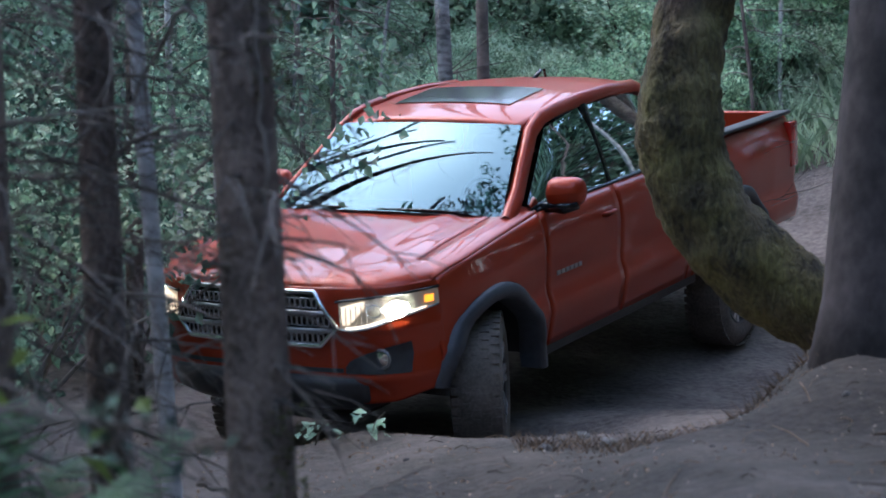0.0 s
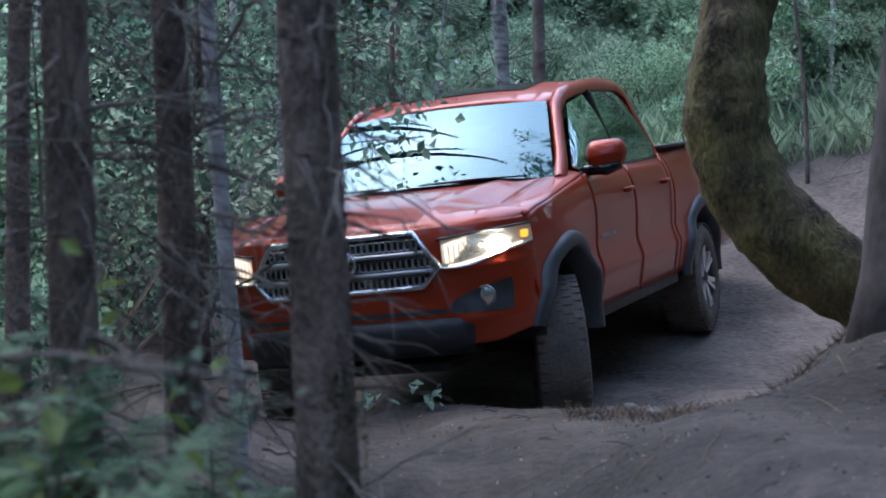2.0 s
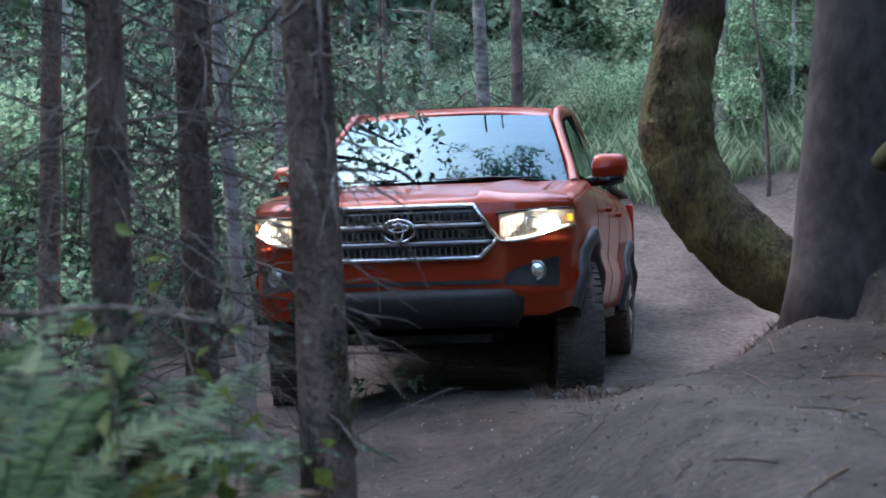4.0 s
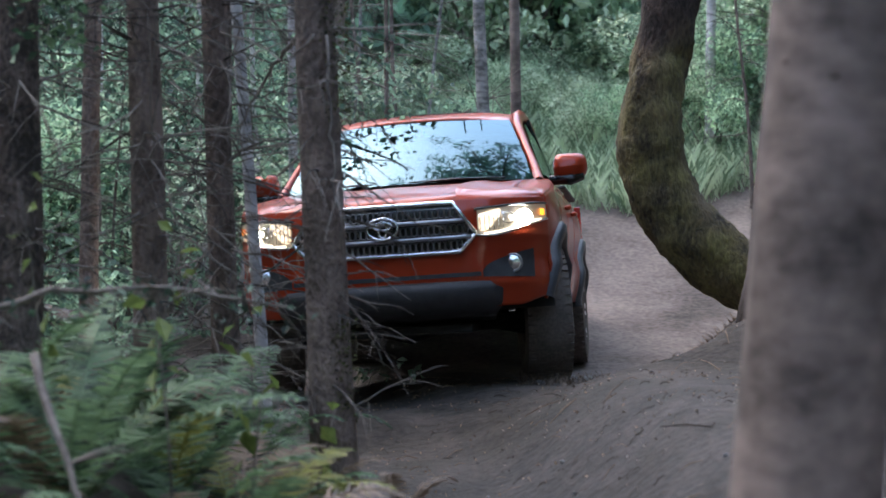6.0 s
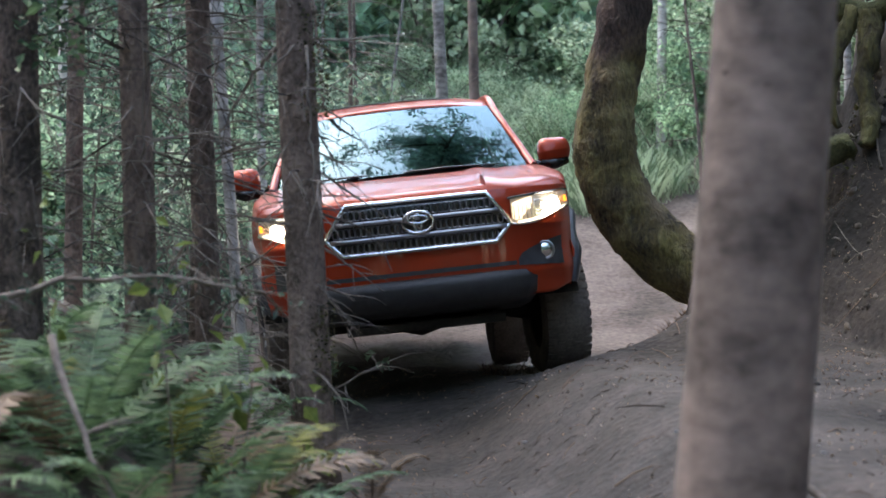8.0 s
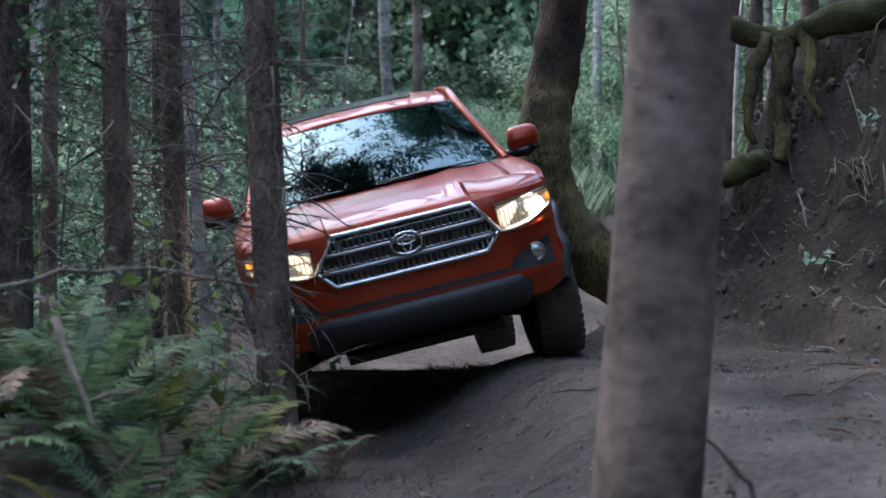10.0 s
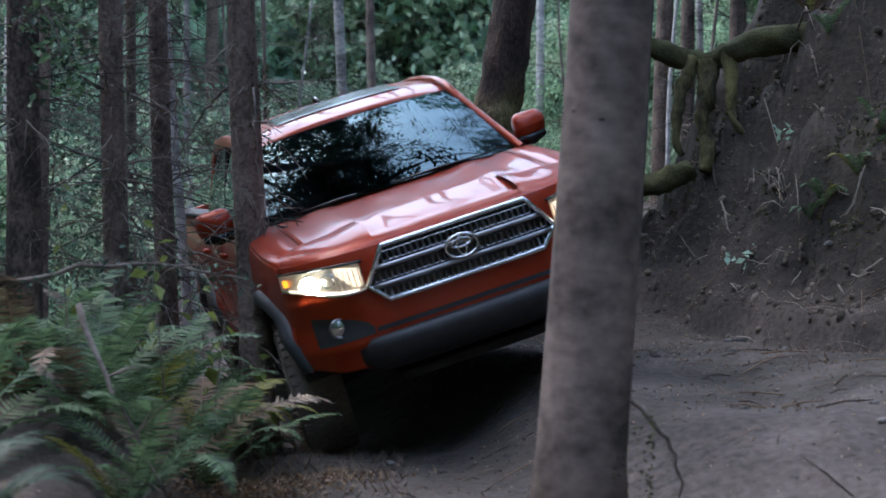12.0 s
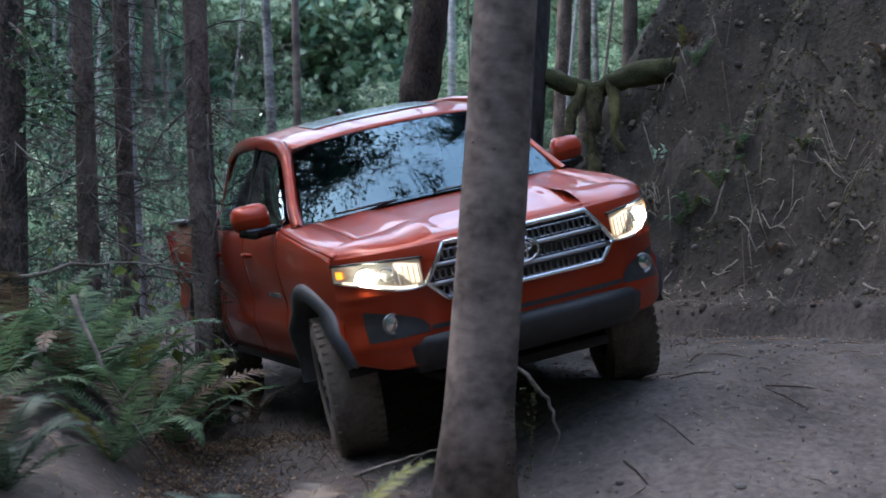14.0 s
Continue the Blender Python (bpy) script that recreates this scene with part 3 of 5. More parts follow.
rim_grey = plain("machined_alloy", (0.68, 0.69, 0.71), 0.28, 0.85)
rim_dark = plain("dark_wheel_paint", (0.03, 0.03, 0.033), 0.4, 0.3)
dark_trim = plain("gloss_black_trim", (0.008, 0.008, 0.009), 0.2)
chassis_mat = material("dusty_chassis", (0.008, 0.008, 0.008), (0.03, 0.028, 0.026), rough=0.9, scale=6, fine=40, bump=0.3)
cloth_mat = plain("dark_seat_cloth", (0.02, 0.02, 0.022), 0.9)
# Housing and amber_reflector glow faintly: the bulb's light on them is painted in.
lamp_housing = plain("glowing_lamp_housing", (0.50, 0.45, 0.37), 0.28, 0.5, glow=0.025)
lamp_mat = plain("headlamp_bulb", (1.0, 0.88, 0.68), 0.3, glow=26.0)
lamp_soft = plain("daytime_lamp", (1.0, 0.86, 0.64), 0.3, glow=0.45)
amber_mat = plain("amber_marker", (1.0, 0.28, 0.02), 0.2, glow=0.5)
amber_reflector = plain("amber_reflector", (0.95, 0.76, 0.54), 0.25, 0.6, glow=0.28)
tail_mat = plain("red_tail_lens", (0.45, 0.015, 0.01), 0.15, coat=1.0)


def glass_material(name, tint, ior, sheen=(0.50, 0.82, 1.0)):
    m = bpy.data.materials.new(name)
    m.use_nodes = True
    n, l = m.node_tree.nodes, m.node_tree.links
    n.remove(n["Principled BSDF"])
    clear, gloss, fr, mix = n.new("ShaderNodeBsdfTransparent"), n.new("ShaderNodeBsdfGlossy"), n.new("ShaderNodeFresnel"), n.new("ShaderNodeMixShader")
    clear.inputs[0].default_value = (*tint, 1)
    gloss.inputs["Roughness"].default_value = 0.02
    gloss.inputs["Color"].default_value = (*sheen, 1)
    fr.inputs[0].default_value = ior
    l.new(fr.outputs[0], mix.inputs[0])
    l.new(clear.outputs[0], mix.inputs[1])
    l.new(gloss.outputs[0], mix.inputs[2])
    l.new(mix.outputs[0], n["Material Output"].inputs[0])
    return m


# The blue sheen paints a bluer sky into the windscreen's reflection.
screen_glass = glass_material("windscreen_glass", (0.12, 0.15, 0.15), 1.8)
# The dull sheen dims the side windows' reflections by colour.
privacy_glass = glass_material("privacy_glass", (0.05, 0.055, 0.055), 1.45, (0.55, 0.62, 0.62))
lens_glass = glass_material("clear_lens", (0.95, 0.96, 0.97), 1.4, (0.8, 0.9, 1.0))


def interp(table, v):
    xs = [a for a, _ in table]
    return float(np.interp(v, xs, [b for _, b in table]))


SIDE = [(0.40, 0.855), (0.50, 0.888), (0.60, 0.912), (0.68, 0.926), (0.70, 0.925), (0.75, 0.906), (0.80, 0.894), (0.88, 0.905), (1.02, 0.914), (1.12, 0.905), (1.20, 0.880), (1.26, 0.845), (1.32, 0.80)]
TOP = [(-0.60, 1.05), (-0.40, 1.105), (-0.1, 1.150), (0.3, 1.195), (0.6, 1.225), (1.4, 1.235), (2.5, 1.25), (2.58, 1.300), (4.47, 1.312)]


def half_width(y, z):
    w = interp(SIDE, z)
    w -= 0.045 * max(0.0, (-y - 0.05) / 0.46) ** 2.0 if y < -0.05 else 0
    w -= 0.02 * max(0.0, (y - 4.0) / 0.42)
    for c in (0.0, WHEELBASE):
        w += 0.022 * math.exp(-((y - c) / 0.42) ** 2) * math.exp(-((z - 0.88) / 0.2) ** 2)
    return w


def low_edge(y):
    z = 0.47
    for c in (0.0, WHEELBASE):
        if abs(y - c) < 0.475:
            z = max(z, 0.40 + math.sqrt(0.475 ** 2 - (y - c) ** 2))
    if y < -0.4:
        z = max(z, 0.50)
    if y > 3.7:
        z = max(z, 0.55)
    return z


def nose(x, z):
    """How far ahead the front is at x, z."""
    y = -0.885 + 0.62 * (1 - math.sqrt(max(0.0, 1 - (abs(x) / 0.905) ** 4.0)))
    side = smooth(0.52, 0.64, abs(x))
    y += side * (0.022 * math.exp(-((z - 0.725) / 0.055) ** 2) - 0.016 * math.exp(-((z - 0.86) / 0.022) ** 2) - 0.012 * math.exp(-((z - 0.60) / 0.03) ** 2))
    y += 0.9 * max(0.0, z - 0.98) ** 1.5 + 0.25 * max(0.0, 0.62 - z)
    return y


def grid(rows):
    w = len(rows[0])
    verts = [v for r in rows for v in r]
    return verts, [(j * w + i, j * w + i + 1, (j + 1) * w + i + 1, (j + 1) * w + i) for j in range(len(rows) - 1) for i in range(w - 1)]


def mirrored(piece):
    v, f = piece
    return [(-a[0], a[1], a[2]) for a in v], [q[::-1] for q in f]


def solid(name, piece, mat, thick=0.012, parent=None, label="", bevel=0.0):
    ob = part(name, mesh_of(name, *piece, mat), parent, label)
    s = ob.modifiers.new("thickness", "SOLIDIFY")
    s.thickness, s.offset = thick, -1.0
    if bevel:
        b = ob.modifiers.new("edge", "BEVEL")
        b.width, b.segments = bevel, 2
    return ob


def box(x0, x1, y0, y1, z0, z1):
    v = [(x, y, z) for z in (z0, z1) for y in (y0, y1) for x in (x0, x1)]
    return v, [(0, 2, 3, 1), (4, 5, 7, 6), (0, 1, 5, 4), (1, 3, 7, 5), (3, 2, 6, 7), (2, 0, 4, 6)]


def bevelled(name, piece, mat, width, parent, label="", segments=3):
    ob = part(name, mesh_of(name, *piece, mat), parent, label)
    b = ob.modifiers.new("edge", "BEVEL")
    b.width, b.segments, b.limit_method = width, segments, "ANGLE"
    return ob


def side_panel(y0, y1, n, s, inward=0.0):
    ys = np.linspace(y0, y1, n)
    rows = []
    for k in np.linspace(0, 1, 16):
        row = []
        for y in ys:
            a, b = low_edge(y), interp(TOP, y)
            z = a + (b - a) * k
            row.append((half_width(y, z) - inward, y, z))
        rows.append(row)
    piece = grid(rows)
    return piece if s > 0 else mirrored(piece)


HOOD_EDGE = 0.70


def hood_z(x, y):
    zs, zc = interp(TOP, y) + 0.035, interp([(-0.80, 1.085), (-0.6, 1.135), (-0.3, 1.185), (0.1, 1.225), (0.45, 1.245)], y)
    k = abs(x) / HOOD_EDGE
    z = zc + (zs - zc) * k ** 2.0
    z += 0.013 * math.exp(-((abs(x) - 0.40 - 0.06 * (y + 0.5)) / 0.07) ** 2) * smooth(-0.85, -0.55, y)
    z -= 0.004 * math.exp(-((abs(x) - 0.57) / 0.06) ** 2)
    return z


def fender_top(s):
    rows = []
    for k in np.linspace(0, 1, 7):
        row = []
        for y in np.linspace(-0.52, 0.585, 26):
            xs, zs = half_width(y, interp(TOP, y)), interp(TOP, y)
            xe = min(HOOD_EDGE + 0.008, xs - 0.05)
            a = k * math.pi / 2
            row.append((xe + (xs - xe) * math.cos(a) ** 0.8, y, zs + (hood_z(xe, y) - zs) * math.sin(a)))
        rows.append(row)
    piece = grid(rows)
    return piece if s > 0 else mirrored(piece)


def arc_flare(c, s):
    rows = []
    for a in np.linspace(math.radians(-3), math.radians(168 if c == 0 else 176), 34):
        ca, sa = math.cos(a), math.sin(a)
        row = []
        for r, out in ((0.455, -0.10), (0.462, 0.018), (0.475, 0.038), (0.525, 0.034), (0.548, 0.014), (0.552, -0.012)):
            y, z = c + r * ca, 0.40 + r * sa
            zz = min(max(z, 0.5), 1.1)
            row.append((half_width(max(y, -0.52), zz) + out, y, z))
        rows.append(row)
    piece = grid(rows)
    return piece if s < 0 else (piece[0], piece[1]) if s > 0 else piece


def lathe(profile, sides):
    rows = []
    for k in range(sides + 1):
        a = 2 * math.pi * k / sides
        rows.append([(x, r * math.cos(a), r * math.sin(a)) for x, r in profile])
    return grid(rows)


def patch(x0, x1, low, high, off, n=12, m=6, s=1):
    """A sheet lying on the front between the lines low(k) and high(k)."""
    rows = []
    for j in range(m + 1):
        row = []
        for i in range(n + 1):
            k = i / n
            x = x0 + (x1 - x0) * k
            z = low(k) + (high(k) - low(k)) * j / m
            row.append((x * s, nose(x, z) - off, z))
        rows.append(row)
    v, f = grid(rows)
    return (v, f) if s > 0 else (v, [q[::-1] for q in f])


def disc(c, r, axis_y, sides=20, depth=0.0):
    rows = [[(c[0], c[1] + axis_y - depth, c[2])] * (sides + 1)]
    for q in (0.5, 1.0):
        rows.append([(c[0] + r * q * math.cos(2 * math.pi * k / sides), c[1] + axis_y - depth * (1 - q * q), c[2] + r * q * math.sin(2 * math.pi * k / sides)) for k in range(sides + 1)])
    return grid(rows)


def ring(c, r, thick, sx=1.0, sz=1.0, n=28):
    pts = [(c[0] + sx * r * math.cos(2 * math.pi * k / n), c[1], c[2] + sz * r * math.sin(2 * math.pi * k / n)) for k in range(n + 1)]
    return tube(pts, [thick] * (n + 1), 6, cap=False)


def build_wheel(parent, x, y, s):
    hub = tagged(new("wheel"), "dusty off-road wheel")
    hub.parent = parent
    hub.matrix_basis = pose(x, y, 0.385)
    half = 0.132
    prof = [(-half + 0.02, 0.215), (-half - 0.004, 0.25), (-half - 0.008, 0.30), (-half + 0.004, 0.345), (-half + 0.025, 0.372), (-half + 0.05, 0.378), (0, 0.380),
            (half - 0.05, 0.378), (half - 0.025, 0.372), (half - 0.004, 0.345), (half + 0.008, 0.30), (half + 0.004, 0.25), (half - 0.02, 0.215)]
    pieces = [lathe(prof, 40)]
    for k in range(44):
        a = 2 * math.pi * k / 44
        for lane, (x0, x1, sh) in enumerate(((-0.128, -0.082, 0.0), (-0.072, -0.030, 0.5), (-0.020, 0.020, 0.2), (0.030, 0.072, 0.6), (0.082, 0.128, 0.1))):
            b = a + sh * 2 * math.pi / 44
            v, f = box(x0, x1, -0.019, 0.019, 0.366 if lane in (0, 4) else 0.372, 0.379 if lane in (0, 4) else 0.3835)
            cb, sb = math.cos(b), math.sin(b)
            pieces.append(([(p[0], p[1] * cb - p[2] * sb, p[1] * sb + p[2] * cb) for p in v], f))
    tyre = part("tyre", mesh_of("tyre", *pieces[0], rubber), hub, "dusty black all-terrain tyre")
    tagged(part("tread", mesh_of("tread", *join(pieces[1:]), rubber, False), tyre), kind="stuff")
    dish = [(s * 0.02, 0.0), (s * 0.02, 0.19), (s * 0.06, 0.205), (s * 0.115, 0.212), (s * 0.128, 0.222), (s * 0.120, 0.226), (-s * 0.1, 0.222)]
    rim = part("rim", mesh_of("rim", *lathe(dish, 40), rim_dark), hub, "dark alloy rim with bright spokes")
    for k in range(6):
        a = 2 * math.pi * k / 6
        for d in (-0.16, 0.16):
            v, f = box(-0.016, 0.016, 0.05, 0.214, s * 0.07 - 0.02, s * 0.07 + 0.03)
            ca, sa = math.cos(a + d * 0.9), math.sin(a + d * 0.9)
            part("spoke", mesh_of("spoke", [(p[2] + s * (0.03 if p[1] > 0.1 else 0.012), p[1] * ca - p[0] * sa, p[1] * sa + p[0] * ca) for p in v], f, rim_grey, False), rim)
    part("hub_cap", mesh_of("hub_cap", *lathe([(s * 0.125, 0.0), (s * 0.122, 0.03), (s * 0.09, 0.042), (s * 0.05, 0.05)], 18), rim_dark), rim)
    return hub


def build_truck():
    t = tagged(new("pickup_truck"), "burnt-orange four-door pickup truck with lit headlamps", "pickup truck")
    # sheet metal
    for s in (1, -1):
        solid("front_fender", join([side_panel(-0.492, 0.585, 44, s), fender_top(s)]), paint, 0.015, t)
        solid("front_door", side_panel(0.594, 1.520, 18, s), paint, 0.03, t)
        solid("rear_door", side_panel(1.529, 2.470, 18, s), paint, 0.03, t)
        solid("bed_side", side_panel(2.585, 4.47, 50, s), paint, 0.05, t)
        solid("cab_corner", side_panel(2.478, 2.570, 4, s), paint, 0.03, t)
        for c in (0.0, WHEELBASE):
            v, f = arc_flare(c, 1)
            part("fender_flare", mesh_of("fender_flare", *((v, f) if s > 0 else mirrored((v, f))), flare_plastic), t, "dark grey plastic wheel arch flare")
        for c in (0.0, WHEELBASE):
            rows = [[(s * xx, c + 0.47 * math.cos(a), 0.40 + 0.47 * math.sin(a)) for xx in (0.45, 0.89)] for a in np.linspace(0.12, math.pi - 0.12, 22)]
            part("wheel_well", mesh_of("wheel_well", *grid(rows), chassis_mat), t)
            part("inner_wall", mesh_of("inner_wall", *box(s * 0.44 - 0.01, s * 0.44 + 0.01, c - 0.40, c + 0.40, 0.60, 0.84), chassis_mat, False), t)
        sill = box(s * 0.80 - 0.05, s * 0.80 + 0.05, 0.5, 2.72, 0.40, 0.475)
        bevelled("sill", sill, black_plastic, 0.015, t)
        # door handles, mirror, badge, marker
        for y in (1.36, 2.31):
            x = half_width(y, 1.09) + 0.012
            cup = tube([(s * (x - 0.016), y - 0.07, 1.09), (s * (x + 0.012), y - 0.05, 1.094), (s * (x + 0.014), y + 0.05, 1.098), (s * (x - 0.014), y + 0.075, 1.098)], [0.012, 0.017, 0.017, 0.012], 8)
            part("door_handle", mesh_of("door_handle", *cup, paint), t, "body-coloured door handle")
        arm = box(s * 0.90 - 0.06, s * 0.90 + 0.06, 0.66, 0.74, 1.21, 1.27)
        mirror = bevelled("door_mirror", arm, dark_trim, 0.02, t, "orange door mirror on a black foot")
        shell = []
        for k in range(13):
            u = 0.5 - 0.5 * math.cos(math.pi * k / 12)
            x = 0.875 + 0.215 * u
            hgt = 0.080 * (1 - abs(2 * u - 1) ** 6) ** 0.5 + 0.012 - 0.015 * u
            dep = 0.075 * (1 - abs(2 * u - 1) ** 3) ** 0.5 + 0.01
            shell.append([(s * x, 0.70 - dep * math.cos(a) * (1 if math.cos(a) > 0 else 0.55) + 0.05 * u, 1.315 + 0.012 * u + hgt * math.sin(a)) for a in np.linspace(0, 2 * math.pi, 17)])
        v, f = grid(shell)
        part("mirror_shell", mesh_of("mirror_shell", v, f if s < 0 else [q[::-1] for q in f], paint), mirror, "orange mirror cap")
        part("mirror_base", mesh_of("mirror_base", *tube([(s * 0.89, 0.68, 1.250), (s * 0.98, 0.685, 1.240), (s * 1.06, 0.71, 1.256)], [0.034, 0.040, 0.026], 8), dark_trim), mirror, "black lower mirror housing")
        # greenhouse
        def window(pts, name, mat, off=0.0):
            rows = []
            for j in range(5):
                k = j / 4
                rows.append([(s * ((1 - k) * a[0] + k * b[0] + 0.018 * math.sin(k * math.pi) - off), (1 - k) * a[1] + k * b[1], (1 - k) * a[2] + k * b[2]) for a, b in pts])
            v, f = grid(rows)
            return part(name, mesh_of(name, v, f if s < 0 else [q[::-1] for q in f], mat), t)
        window([((0.842, 0.54, 1.232), (0.815, 0.57, 1.275)), ((0.842, 0.74, 1.235), (0.748, 0.82, 1.465)), ((0.842, 1.0, 1.235), (0.69, 1.03, 1.635)), ((0.842, 1.5, 1.238), (0.676, 1.5, 1.70))], "front_door_glass", privacy_glass)
        window([((0.842, 1.56, 1.240), (0.676, 1.56, 1.70)), ((0.842, 2.05, 1.243), (0.668, 2.14, 1.712)), ((0.838, 2.36, 1.246), (0.684, 2.38, 1.645)), ((0.835, 2.46, 1.25), (0.775, 2.46, 1.42))], "rear_door_glass", privacy_glass)
        def strip(path, w, name, mat, d=0.03, bev=0.012):
            """A pillar of rectangular section along a path."""
            rows = []
            for i, p in enumerate(path):
                q0, q1 = Vector(path[max(i - 1, 0)]), Vector(path[min(i + 1, len(path) - 1)])
                dirn = (q1 - q0).normalized()
                out = Vector((0.87, -0.0, 0.45)).normalized()
                side = dirn.cross(out).normalized()
                c = Vector(p)
                row = [c + side * w + out * 0.004, c + side * w * 0.5 + out * 0.016, c - side * w * 0.5 + out * 0.016, c - side * w + out * 0.004, c - side * w - out * d, c + side * w - out * d, c + side * w + out * 0.004]
                rows.append([(s * r.x, r.y, r.z) for r in row])
            v, f = grid(rows)
            return part(name, mesh_of(name, v, f if s < 0 else [q[::-1] for q in f], mat), t)
        strip([(0.815, 0.36, 1.215), (0.775, 0.55, 1.335), (0.715, 0.75, 1.485), (0.665, 0.93, 1.625), (0.655, 1.06, 1.690), (0.660, 1.25, 1.722), (0.662, 1.55, 1.745), (0.660, 1.9, 1.755), (0.655, 2.28, 1.742), (0.668, 2.46, 1.685), (0.725, 2.53, 1.50), (0.80, 2.56, 1.31), (0.835, 2.57, 1.22)], 0.042, "roof_rail", paint)
        strip([(0.838, 1.53, 1.23), (0.765, 1.53, 1.46), (0.68, 1.53, 1.71)], 0.035, "door_pillar", dark_trim)
        belt = tube([(s * half_width(y, 1.235) * 0.987, y, interp(TOP, y) + 0.006) for y in np.linspace(0.62, 2.46, 10)], [0.011] * 10, 6)
        part("belt_moulding", mesh_of("belt_moulding", *belt, dark_trim), t)
        # lamps
        lo, hi = lambda k: 0.872 - 0.014 * math.sin(math.pi * min(k * 1.4, 1)) + 0.078 * k ** 1.8, lambda k: 1.006 + 0.034 * k - 0.006 * k ** 4
        head = part("headlamp", mesh_of("headlamp", *patch(0.515, 0.875, lo, hi, 0.006, 16, 6, s), lamp_housing), t, "lit headlamp with a projector lens")
        part("lamp_reflector", mesh_of("lamp_reflector", *patch(0.525, 0.64, lambda k: lo(k) + 0.022, lambda k: hi(k) - 0.026, 0.014, 8, 3, s), amber_reflector), head, "amber-tinted turn reflector with a painted glow")
        part("daytime_lamp", mesh_of("daytime_lamp", *patch(0.55, 0.85, lambda k: lo(0.2 + 0.7 * k) + 0.004, lambda k: lo(0.2 + 0.7 * k) + 0.015, 0.016, 10, 2, s), lamp_soft), head, "glowing light strip")
        for i in range(6):
            x = 0.532 + 0.024 * i
            part("reflector_rib", mesh_of("reflector_rib", *tube([(s * x, nose(x, z) - 0.019, z) for z in (lo((x - 0.5) / 0.375) + 0.024, 0.95, hi((x - 0.5) / 0.375) - 0.028)], [0.0035] * 3, 5), chrome), head)
        for x, r, mt in ((0.762, 0.038, lamp_mat), (0.680, 0.026, lamp_housing)):
            def on_front(q, a, off):
                px, pz = x + r * q * math.cos(a), 0.955 + r * q * math.sin(a)
                return (s * px, nose(px, pz) - off, pz)
            turns = np.linspace(0, 2 * math.pi, 21)
            v, f = grid([[on_front(q, a, 0.013 + 0.012 * (1 - q * q)) for a in turns] for q in (0.0, 0.35, 0.7, 1.0)])
            part("projector_lens", mesh_of("projector_lens", v, f, mt), head, "round glowing projector lens")
            part("lens_ring", mesh_of("lens_ring", *tube([on_front(1.2, a, 0.015) for a in turns], [0.005] * 21, 6, cap=False), chrome), head)
        part("marker_lamp", mesh_of("marker_lamp", *patch(0.846, 0.866, lambda k: 0.968, lambda k: 1.004, 0.012, 4, 3, s), amber_mat), head, "small amber side marker")
        part("headlamp_trim", mesh_of("headlamp_trim", *tube([(s * (0.5 + 0.375 * k), nose(0.5 + 0.375 * k, lo(k)) - 0.012, lo(k) - 0.002) for k in np.linspace(0, 1, 12)], [0.007] * 12, 6), chrome), head)
        part("lamp_frame", mesh_of("lamp_frame", *tube([(s * (0.5 + 0.375 * k), nose(0.5 + 0.375 * k, hi(k)) - 0.012, hi(k) + 0.002) for k in np.linspace(0, 1, 12)], [0.008] * 12, 6), dark_trim), head)
        part("lens_cover", mesh_of("lens_cover", *patch(0.498, 0.878, lambda k: lo(k) - 0.003, lambda k: hi(k) + 0.003, 0.036, 16, 6, s), lens_glass), head)
        pocket = part("fog_lamp_pocket", mesh_of("fog_lamp_pocket", *patch(0.53, 0.80, lambda k: 0.640 - 0.014 * k, lambda k: 0.674 + 0.110 * k ** 0.55, 0.005, 12, 5, s), black_plastic), t, "black fog lamp recess")
        c = (s * 0.69, nose(0.69, 0.70) - 0.006, 0.708)
        fog = part("fog_lamp", mesh_of("fog_lamp", *disc(c, 0.042, -0.006, 20, 0.012), chrome), pocket, "round chrome fog lamp")
        part("fog_lamp_ring", mesh_of("fog_lamp_ring", *ring((c[0], c[1] - 0.006, c[2]), 0.047, 0.007), satin), pocket)
        tail = box(s * 0.875 - 0.03, s * 0.875 + 0.03, 4.35, 4.482, 0.92, 1.25)
        bevelled("tail_lamp", tail, tail_mat, 0.012, t, "red tail lamp")
        # wipers
        part("wiper", mesh_of("wiper", *tube([(s * 0.30 - 0.30, 0.300, 1.262), (s * 0.30, 0.308, 1.266), (s * 0.30 + 0.30, 0.335, 1.256)], [0.006, 0.007, 0.005], 6), dark_trim), t)
        # plain raised bars where the door badge stands
        for i in range(6):
            y = 0.73 + 0.052 * i
            x = half_width(y, 0.86) + 0.002
            bar = tube([(s * x, y - 0.019, 0.862), (s * x, y + 0.019, 0.862)], [0.017] * 2, 4)
            part("badge_bar", mesh_of("badge_bar", [Vector((s * x + (v.x - s * x) * 0.25, v.y, v.z)) for v in bar[0]], bar[1], satin, False), t, "silver raised badge bar")
    # hood
    rows = [[(x, y, hood_z(x, y)) for x in np.linspace(-HOOD_EDGE, HOOD_EDGE, 45)] for y in [nose(0, 1.06) + 0.02] + list(np.linspace(-0.76, 0.42, 26))]
    rows[0] = [(x * 0.93, max(nose(x, 1.06) + 0.018, -0.87), hood_z(x, -0.8) - 0.028) for x in np.linspace(-HOOD_EDGE, HOOD_EDGE, 45)]
    rows[1] = [(x * 0.97, max(nose(x, 1.06) + 0.045, -0.80), hood_z(x, -0.76)) for x in np.linspace(-HOOD_EDGE, HOOD_EDGE, 45)]
    for i in range(2, len(rows)):
        rows[i] = [(x, max(y, nose(x, 1.06) + 0.07 + 0.02 * i), z) if y < -0.3 else (x, y, z) for x, y, z in rows[i]]
        rows[i] = [(x, y, hood_z(x, y)) for x, y, z in rows[i]]
    v, f = grid(rows)
    solid("hood", (v, f), paint, 0.02, t)
